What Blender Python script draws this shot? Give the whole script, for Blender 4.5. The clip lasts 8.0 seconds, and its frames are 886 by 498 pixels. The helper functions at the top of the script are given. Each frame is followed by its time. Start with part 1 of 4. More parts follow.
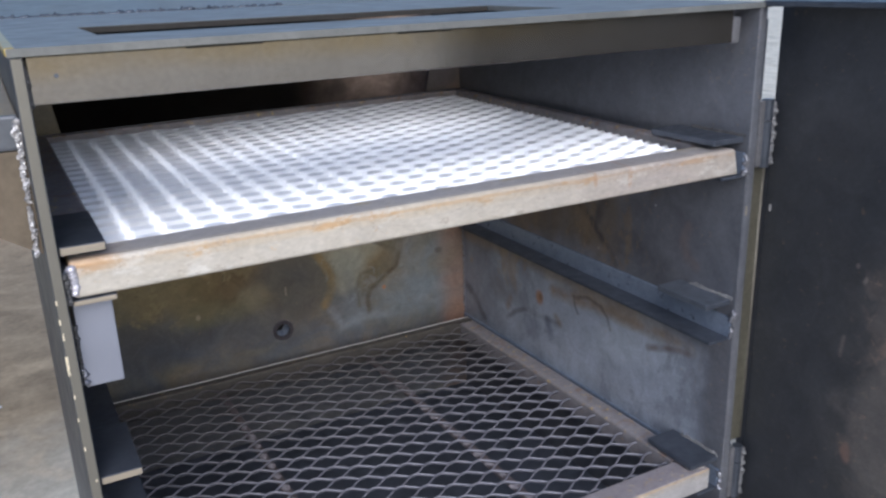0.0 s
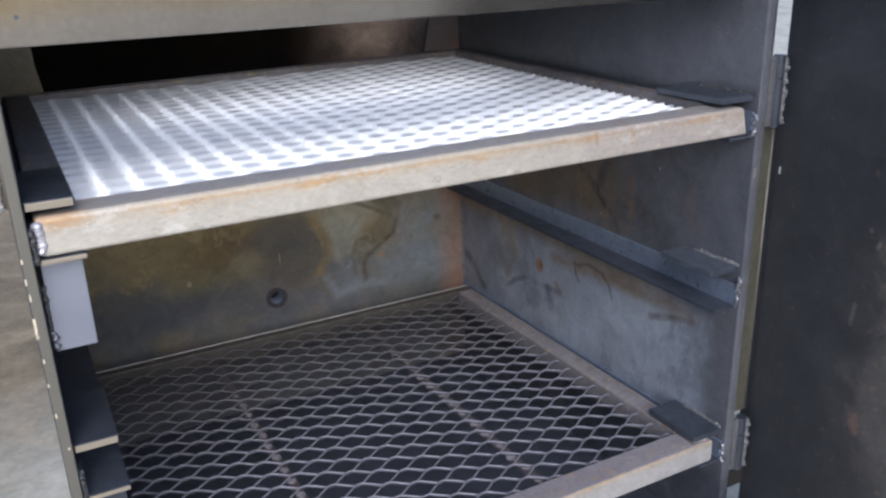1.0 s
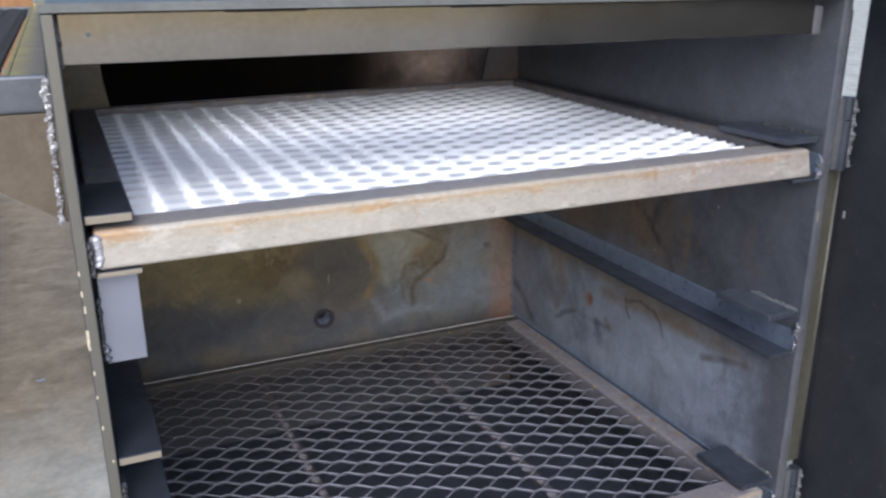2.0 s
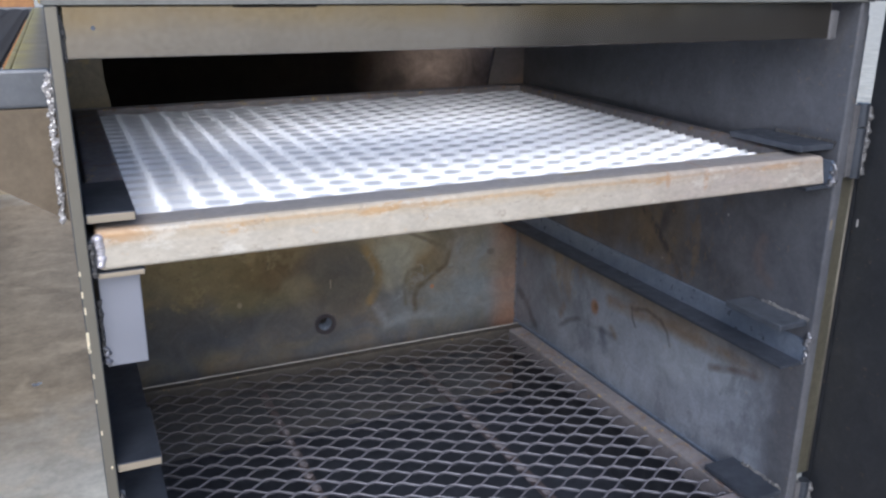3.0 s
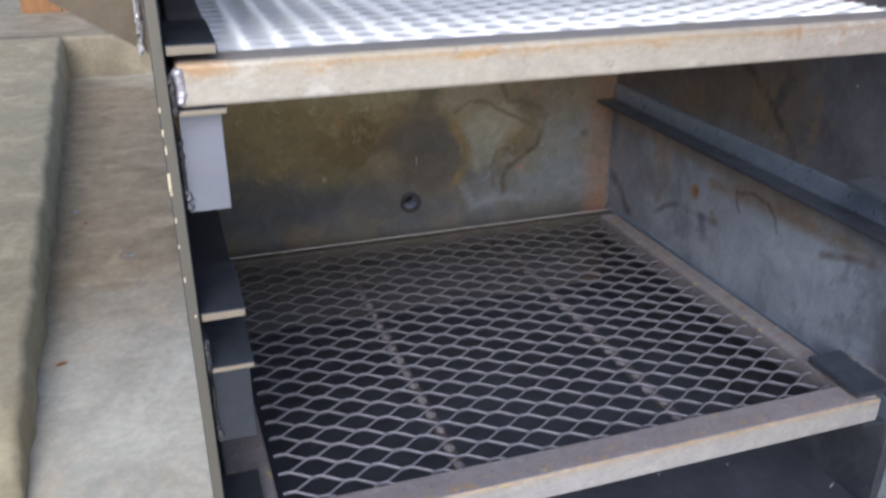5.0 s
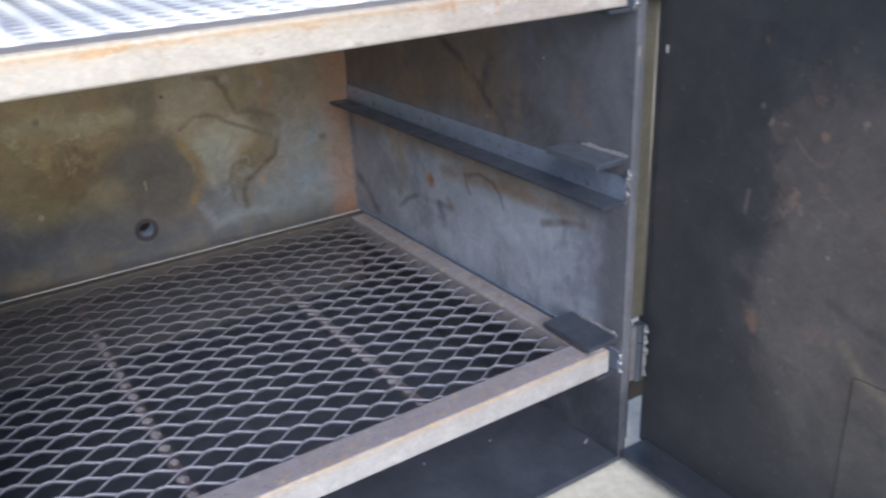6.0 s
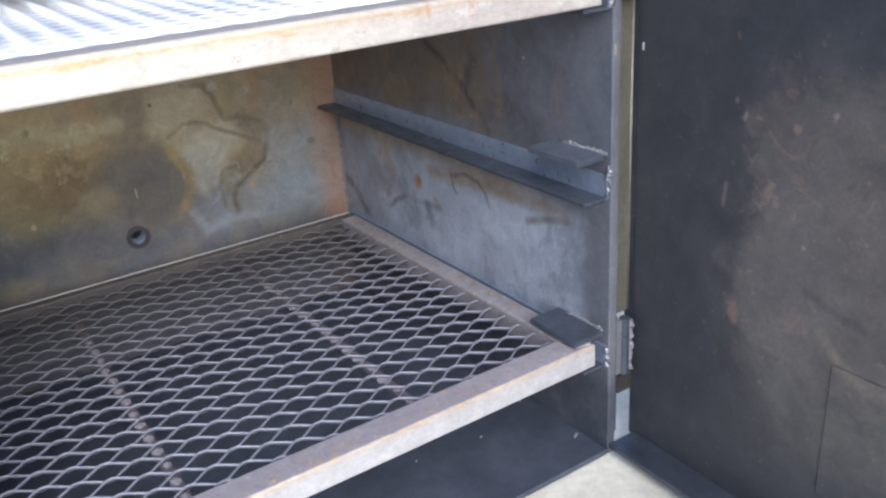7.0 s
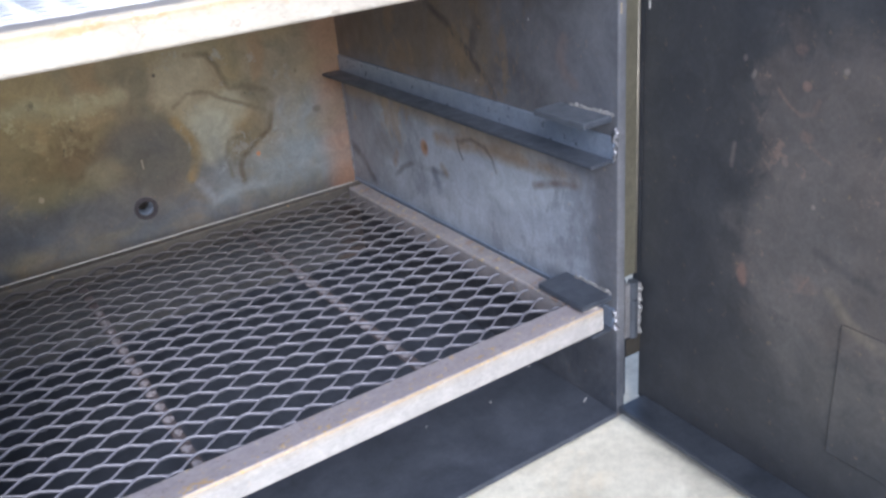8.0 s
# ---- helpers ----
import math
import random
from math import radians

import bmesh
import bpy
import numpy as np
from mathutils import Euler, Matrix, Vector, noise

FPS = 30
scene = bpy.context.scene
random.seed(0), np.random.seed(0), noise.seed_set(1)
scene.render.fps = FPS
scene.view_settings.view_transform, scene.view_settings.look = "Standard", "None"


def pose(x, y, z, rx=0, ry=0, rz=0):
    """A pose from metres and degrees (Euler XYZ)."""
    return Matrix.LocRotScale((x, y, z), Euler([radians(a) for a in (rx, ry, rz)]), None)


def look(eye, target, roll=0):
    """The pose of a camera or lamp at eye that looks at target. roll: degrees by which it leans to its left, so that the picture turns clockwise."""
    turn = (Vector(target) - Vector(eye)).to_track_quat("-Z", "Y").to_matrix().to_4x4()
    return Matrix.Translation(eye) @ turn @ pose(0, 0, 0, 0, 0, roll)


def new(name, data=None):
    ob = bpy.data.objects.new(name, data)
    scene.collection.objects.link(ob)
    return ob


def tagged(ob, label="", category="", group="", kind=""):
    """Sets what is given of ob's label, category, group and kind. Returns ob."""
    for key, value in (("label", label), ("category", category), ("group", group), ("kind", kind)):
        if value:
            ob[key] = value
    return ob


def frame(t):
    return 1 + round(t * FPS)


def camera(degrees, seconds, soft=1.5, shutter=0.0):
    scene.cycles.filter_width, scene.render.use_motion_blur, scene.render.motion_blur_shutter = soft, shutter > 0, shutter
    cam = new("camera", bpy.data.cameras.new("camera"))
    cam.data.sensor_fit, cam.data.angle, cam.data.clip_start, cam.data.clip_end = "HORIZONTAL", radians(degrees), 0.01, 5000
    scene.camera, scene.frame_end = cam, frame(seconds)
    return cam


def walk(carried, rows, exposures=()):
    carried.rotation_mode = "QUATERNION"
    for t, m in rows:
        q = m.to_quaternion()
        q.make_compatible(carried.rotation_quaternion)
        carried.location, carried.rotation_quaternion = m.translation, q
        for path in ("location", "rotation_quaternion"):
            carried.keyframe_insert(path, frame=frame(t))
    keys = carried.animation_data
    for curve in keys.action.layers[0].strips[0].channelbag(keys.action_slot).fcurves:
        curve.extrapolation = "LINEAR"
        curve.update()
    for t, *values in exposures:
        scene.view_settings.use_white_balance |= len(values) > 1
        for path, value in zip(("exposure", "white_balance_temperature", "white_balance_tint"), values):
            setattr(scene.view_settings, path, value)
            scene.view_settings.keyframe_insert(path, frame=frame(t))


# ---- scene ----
cam = camera(55.8, 8.0, 2.4, 0.5)
PATH = [
    (0, (-0.0273, -0.5676, 0.5264), (0.8661, 1.1086, -0.1000), -1.87),
    (0.5, (-0.0133, -0.5552, 0.5103), (0.8297, 1.1465, -0.1170), -1.85),
    (1, (-0.0058, -0.5474, 0.5067), (0.8659, 1.1164, -0.1803), -1.78),
    (1.5, (-0.0101, -0.5417, 0.5126), (0.8376, 1.1534, -0.1260), -1.30),
    (2, (-0.0057, -0.5401, 0.5081), (0.7743, 1.1910, -0.1204), -0.19),
    (2.2, (-0.0097, -0.5372, 0.5090), (0.7628, 1.1956, -0.1237), 0.83),
    (3.3, (-0.0057, -0.5246, 0.4991), (0.7840, 1.2105, -0.1058), 0.33),
    (3.5, (-0.0036, -0.5276, 0.5031), (0.7596, 1.2071, -0.1359), 0.31),
    (4, (-0.0022, -0.5284, 0.5030), (0.6750, 1.2310, -0.1648), -0.18),
    (4.2, (-0.0009, -0.5295, 0.5008), (0.6641, 1.2355, -0.1644), -0.15),
    (5.3, (-0.0071, -0.4898, 0.4487), (0.5549, 1.2248, -0.4141), 0.07),
    (5.5, (0.0150, -0.5025, 0.4503), (0.7174, 1.1731, -0.3859), -0.18),
    (5.7, (0.0387, -0.5103, 0.4447), (0.8833, 1.1147, -0.3589), -1.02),
    (5.8, (0.0535, -0.5152, 0.4402), (0.9642, 1.0833, -0.3443), -1.49),
    (6, (0.0832, -0.5250, 0.4313), (1.0526, 1.0313, -0.3674), -2.84),
    (6.5, (0.0947, -0.5410, 0.4363), (1.0828, 1.0163, -0.3373), -4.02),
    (7, (0.0890, -0.5419, 0.4345), (1.0590, 1.0144, -0.3635), -4.23),
    (7.5, (0.0901, -0.5457, 0.4336), (1.0458, 1.0196, -0.3641), -4.58),
    (8, (0.0930, -0.5431, 0.4283), (1.0206, 1.0063, -0.4313), -5.47),
]
EXPOSURES = [(0, 0.45, 5500, 10), (4.2, 0.45, 5500, 10), (5.3, 0.43, 5620, 10), (5.5, 0.38, 5600, 10), (6.3, 1.1, 5440, 10), (8, 1.2, 5440, 10)]
walk(cam, [(t, look(eye, target, roll)) for t, eye, target, roll in PATH], EXPOSURES)

# ---- light ----
SUN_ELEVATION, SUN_AZIMUTH = radians(34), radians(197)
world = bpy.data.worlds.new("sky")
scene.world = world
world.use_nodes = True
wn, wl = world.node_tree.nodes, world.node_tree.links
sky = wn.new("ShaderNodeTexSky")
sky.sky_type, sky.sun_disc = "NISHITA", False
sky.sun_elevation, sky.sun_rotation = SUN_ELEVATION, SUN_AZIMUTH
sky.air_density, sky.dust_density = 1.0, 3.0
wl.new(sky.outputs[0], wn["Background"].inputs[0])
wn["Background"].inputs[1].default_value = 0.12
sun = new("sun", bpy.data.lights.new("sun", "SUN"))
sun.data.energy, sun.data.angle, sun.data.color = 1.5, radians(42), (1.0, 0.95, 0.88)
sun_from = Vector((math.sin(SUN_AZIMUTH) * math.cos(SUN_ELEVATION), math.cos(SUN_AZIMUTH) * math.cos(SUN_ELEVATION), math.sin(SUN_ELEVATION)))
sun.matrix_world = look(sun_from * 10, (0, 0, 0))


# ---- materials ----
def material(name):
    m = bpy.data.materials.new(name)
    m.use_nodes = True
    return m, m.node_tree.nodes, m.node_tree.links, m.node_tree.nodes["Principled BSDF"]


def noise_node(n, l, co, scale, detail=6.0, rough=0.6, distortion=0.0):
    t = n.new("ShaderNodeTexNoise")
    t.inputs["Scale"].default_value, t.inputs["Detail"].default_value = scale, detail
    t.inputs["Roughness"].default_value, t.inputs["Distortion"].default_value = rough, distortion
    l.new(co, t.inputs["Vector"])
    return t.outputs["Fac"]


def ramp(n, l, fac, stops):
    r = n.new("ShaderNodeValToRGB")
    e = r.color_ramp.elements
    while len(e) < len(stops):
        e.new(0.5)
    for k, (p, c) in enumerate(stops):
        e[k].position, e[k].color = p, (*c, 1) if len(c) == 3 else c
    l.new(fac, r.inputs[0])
    return r.outputs["Color"]


def mix(n, l, fac, a, b, how="MIX"):
    m = n.new("ShaderNodeMix")
    m.data_type, m.blend_type = "RGBA", how
    for value, socket in ((fac, m.inputs[0]), (a, m.inputs[6]), (b, m.inputs[7])):
        if isinstance(value, (float, int)):
            socket.default_value = value
        elif isinstance(value, tuple):
            socket.default_value = (*value, 1)
        else:
            l.new(value, socket)
    return m.outputs[2]


def gray(v):
    return (v, v, v)


def bump(n, l, p, fac, strength, distance):
    b = n.new("ShaderNodeBump")
    b.inputs["Strength"].default_value, b.inputs["Distance"].default_value = strength, distance
    l.new(fac, b.inputs["Height"])
    l.new(b.outputs[0], p.inputs["Normal"])


def coords(n):
    return n.new("ShaderNodeTexCoord").outputs["Object"]


def zone(n, l, co, axis, start, end, warp=0.0, scale=12.0, grain_co=None):
    """0 before start and 1 past end along an axis, with a border that noise wears."""
    parts = n.new("ShaderNodeSeparateXYZ")
    l.new(co, parts.inputs[0])
    value = parts.outputs["XYZ".index(axis)]
    if warp:
        shift = n.new("ShaderNodeMath")
        shift.operation = "MULTIPLY_ADD"
        l.new(noise_node(n, l, grain_co or co, scale, 5, 0.6, 0.5), shift.inputs[0])
        shift.inputs[1].default_value = warp * 2
        less = n.new("ShaderNodeMath")
        less.operation = "SUBTRACT"
        l.new(value, less.inputs[0])
        less.inputs[1].default_value = warp
        l.new(less.outputs[0], shift.inputs[2])
        value = shift.outputs[0]
    m = n.new("ShaderNodeMapRange")
    m.interpolation_type = "SMOOTHSTEP"
    m.inputs["From Min"].default_value, m.inputs["From Max"].default_value = min(start, end), max(start, end)
    m.inputs["To Min"].default_value, m.inputs["To Max"].default_value = (0, 1) if end > start else (1, 0)
    l.new(value, m.inputs["Value"])
    return m.outputs["Result"]


def times(n, l, *factors):
    value = factors[0]
    for f in factors[1:]:
        m = n.new("ShaderNodeMath")
        m.operation = "MULTIPLY"
        l.new(value, m.inputs[0])
        if isinstance(f, (int, float)):
            m.inputs[1].default_value = f
        else:
            l.new(f, m.inputs[1])
        value = m.outputs[0]
    return value


def blot(n, l, co, plane, centre, radii, turn, wander):
    """Half the distance from a centre in a plane, in radii, turned by degrees, with an outline that noise carries about."""
    warp = n.new("ShaderNodeTexNoise")
    warp.inputs["Scale"].default_value, warp.inputs["Detail"].default_value = 14.0, 7.0
    l.new(co, warp.inputs["Vector"])
    shifted = n.new("ShaderNodeVectorMath")
    shifted.operation = "MULTIPLY_ADD"
    l.new(warp.outputs["Color"], shifted.inputs[0])
    shifted.inputs[1].default_value = (wander, wander, wander)
    l.new(co, shifted.inputs[2])
    place = n.new("ShaderNodeMapping")
    place.vector_type = "TEXTURE"
    keep = [1000.0, 1000.0, 1000.0]
    spot, rot = [0.0, 0.0, 0.0], [0.0, 0.0, 0.0]
    for axis, c, r in zip(plane, centre, radii):
        k = "XYZ".index(axis)
        spot[k], keep[k] = c + wander * 0.5, r * 2
    rot[3 - "XYZ".index(plane[0]) - "XYZ".index(plane[1])] = radians(turn)
    place.inputs["Location"].default_value, place.inputs["Rotation"].default_value, place.inputs["Scale"].default_value = spot, rot, keep
    l.new(shifted.outputs[0], place.inputs["Vector"])
    far = n.new("ShaderNodeVectorMath")
    far.operation = "LENGTH"
    l.new(place.outputs[0], far.inputs[0])
    return far.outputs["Value"]


def trail(n, l, co, plane, points, width, wander, scale=20.0):
    """Distance from a bent line through points in a plane, in widths, with an outline that noise carries about."""
    warp = n.new("ShaderNodeTexNoise")
    warp.inputs["Scale"].default_value, warp.inputs["Detail"].default_value = scale, 5.0
    l.new(co, warp.inputs["Vector"])
    shifted = n.new("ShaderNodeVectorMath")
    shifted.operation = "MULTIPLY_ADD"
    l.new(warp.outputs["Color"], shifted.inputs[0])
    shifted.inputs[1].default_value = (wander, wander, wander)
    l.new(co, shifted.inputs[2])
    flat = n.new("ShaderNodeVectorMath")
    flat.operation = "MULTIPLY"
    l.new(shifted.outputs[0], flat.inputs[0])
    flat.inputs[1].default_value = [1.0 if axis in plane else 0.0 for axis in "XYZ"]

    def spot(p):
        at = dict(zip(plane, p))
        return Vector([at[axis] + wander * 0.5 if axis in at else 0.0 for axis in "XYZ"])

    nearest = None
    for p, q in zip(points, points[1:]):
        a, b = spot(p), spot(q)
        run = b - a
        off = n.new("ShaderNodeVectorMath")
        off.operation = "SUBTRACT"
        l.new(flat.outputs[0], off.inputs[0])
        off.inputs[1].default_value = a
        along = n.new("ShaderNodeVectorMath")
        along.operation = "DOT_PRODUCT"
        l.new(off.outputs[0], along.inputs[0])
        along.inputs[1].default_value = run / run.length_squared
        held = n.new("ShaderNodeClamp")
        l.new(along.outputs["Value"], held.inputs[0])
        foot = n.new("ShaderNodeVectorMath")
        foot.operation = "SCALE"
        foot.inputs[0].default_value = run
        l.new(held.outputs[0], foot.inputs["Scale"])
        far = n.new("ShaderNodeVectorMath")
        far.operation = "DISTANCE"
        l.new(off.outputs[0], far.inputs[0])
        l.new(foot.outputs[0], far.inputs[1])
        if nearest is None:
            nearest = far.outputs["Value"]
        else:
            least = n.new("ShaderNodeMath")
            least.operation = "MINIMUM"
            l.new(nearest, least.inputs[0])
            l.new(far.outputs["Value"], least.inputs[1])
            nearest = least.outputs[0]
    scaled = n.new("ShaderNodeMath")
    scaled.operation = "DIVIDE"
    l.new(nearest, scaled.inputs[0])
    scaled.inputs[1].default_value = width * 2
    return scaled.outputs[0]


def steel(name, base, base2, rust, amount, scale=5.0, rough=(0.3, 0.5), metal=0.5, grain=260.0, relief=0.15, specks=0.0, marks=(), stains=(), streak=None, wear=0.5, flecks=(), stretch=None, trails=()):
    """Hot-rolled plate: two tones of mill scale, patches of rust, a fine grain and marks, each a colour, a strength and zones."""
    m, n, l, p = material(name)
    co = coords(n)
    grained = co
    if stretch:
        drawn = n.new("ShaderNodeMapping")
        drawn.inputs["Scale"].default_value = stretch
        l.new(co, drawn.inputs["Vector"])
        grained = drawn.outputs[0]
    big = noise_node(n, l, grained, scale, 7, 0.62, 0.6)
    tone = mix(n, l, ramp(n, l, noise_node(n, l, grained, scale * 2.3, 5, 0.55, 1.2), [(0.35, gray(0)), (0.65, gray(1))]), base, base2)
    patch = ramp(n, l, big, [(1 - amount, gray(0)), (min(1.0, 1 - amount + 0.16), gray(1))])
    grain_co = co
    if streak:
        pull = n.new("ShaderNodeMapping")
        pull.inputs["Scale"].default_value = streak
        l.new(co, pull.inputs["Vector"])
        grain_co = pull.outputs[0]
    fine = noise_node(n, l, grain_co, grain, 3, 0.6)
    colour = mix(n, l, patch, tone, rust)
    for shade, strength, zones in marks:
        mask = times(n, l, *[zone(n, l, co, *z, grain_co=grained) for z in zones], strength) if zones else strength
        mottle = ramp(n, l, noise_node(n, l, grained, 14, 6, 0.65, 1.0), [(0.32, gray(0.42)), (0.64, gray(1))])
        colour = mix(n, l, times(n, l, mask, mottle), colour, shade)
    for plane, centre, radii, turn, shade, edge, strength, wander in stains:
        reach = blot(n, l, co, plane, centre, radii, turn, wander)
        inside = ramp(n, l, reach, [(0.0, gray(0.95)), (0.3, gray(0.75)), (0.52, gray(0))])
        rim = ramp(n, l, reach, [(0.37, gray(0)), (0.47, gray(0.55)), (0.49, gray(1)), (0.5, gray(0.5)), (0.512, gray(0))])
        if shade:
            colour = mix(n, l, times(n, l, inside, strength), colour, shade)
        if edge:
            worn = ramp(n, l, noise_node(n, l, co, 22, 4, 0.6), [(0.38, gray(0.1)), (0.56, gray(1))])
            colour = mix(n, l, times(n, l, rim, worn, strength), colour, edge)
    for plane, points, width, shade, strength, wander in trails:
        reach = trail(n, l, co, plane, points, width, wander)
        body = ramp(n, l, reach, [(0.0, gray(1)), (0.22, gray(0.75)), (0.5, gray(0))])
        faded = ramp(n, l, noise_node(n, l, co, 24, 4, 0.6), [(0.34, gray(0.25)), (0.58, gray(1))])
        colour = mix(n, l, times(n, l, body, faded, strength), colour, shade)
    for shade, strength, size, level, zones in flecks:
        spot = ramp(n, l, noise_node(n, l, grained, size, 8, 0.75, 0.25), [(level, gray(0)), (level + 0.05, gray(1))])
        colour = mix(n, l, times(n, l, *[zone(n, l, co, *z) for z in zones], spot, strength), colour, shade)
    worn = ramp(n, l, noise_node(n, l, co, 38, 8, 0.7, 0.8), [(0.34, gray(0.62)), (0.66, gray(1.12))])
    colour = mix(n, l, wear, colour, worn, "MULTIPLY")
    colour = mix(n, l, 0.28, colour, ramp(n, l, fine, [(0.3, gray(0.5)), (0.7, gray(1.0))]), "MULTIPLY")
    if specks:
        spot = ramp(n, l, noise_node(n, l, co, 120, 4, 0.7), [(0.64, gray(0)), (0.7, gray(1))])
        colour = mix(n, l, times(n, l, spot, specks), colour, (0.62, 0.4, 0.18))
    l.new(colour, p.inputs["Base Color"])
    l.new(ramp(n, l, noise_node(n, l, co, scale * 6, 5, 0.6), [(0.3, gray(rough[0])), (0.7, gray(rough[1]))]), p.inputs["Roughness"])
    l.new(ramp(n, l, patch, [(0.0, gray(metal)), (1.0, gray(metal * 0.5))]), p.inputs["Metallic"])
    bump(n, l, p, fine, relief, 0.0006)
    return m


def plain_metal(name, colour, rough, metal, relief=0.2, dirt=(0.2, 0.18, 0.16), dirt_amount=0.35, scale=60.0, burnt=None):
    m, n, l, p = material(name)
    co = coords(n)
    patch = ramp(n, l, noise_node(n, l, co, scale, 6, 0.65), [(1 - dirt_amount, gray(0)), (min(1.0, 1.25 - dirt_amount), gray(1))])
    tone = mix(n, l, patch, colour, dirt)
    if burnt:
        place = n.new("ShaderNodeNewGeometry").outputs["Position"]
        tone = mix(n, l, times(n, l, zone(n, l, place, "Y", 0.2, 0.47, 0.06, 9.0), 0.65), tone, burnt)
    l.new(tone, p.inputs["Base Color"])
    p.inputs["Metallic"].default_value = metal
    l.new(ramp(n, l, noise_node(n, l, co, scale * 2, 4), [(0.3, gray(rough - 0.08)), (0.7, gray(rough + 0.1))]), p.inputs["Roughness"])
    bump(n, l, p, noise_node(n, l, co, scale * 5, 4), relief, 0.0008)
    return m


GOLD = (0.38, 0.28, 0.12)
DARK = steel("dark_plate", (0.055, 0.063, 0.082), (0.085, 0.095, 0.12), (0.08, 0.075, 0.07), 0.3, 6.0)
LID = steel("lid_plate", (0.16, 0.18, 0.178), (0.2, 0.216, 0.208), (0.17, 0.168, 0.15), 0.25, 4.0, (0.4, 0.55), 0.2)
TOP = steel("top_plate_steel", (0.155, 0.157, 0.15), (0.19, 0.19, 0.18), (0.18, 0.17, 0.14), 0.3, 5.0, (0.4, 0.55), 0.2)
FLOOR_PLATE = steel("floor_plate", (0.055, 0.063, 0.085), (0.08, 0.09, 0.12), (0.08, 0.075, 0.07), 0.2, 5.0, (0.5, 0.7), 0.3)
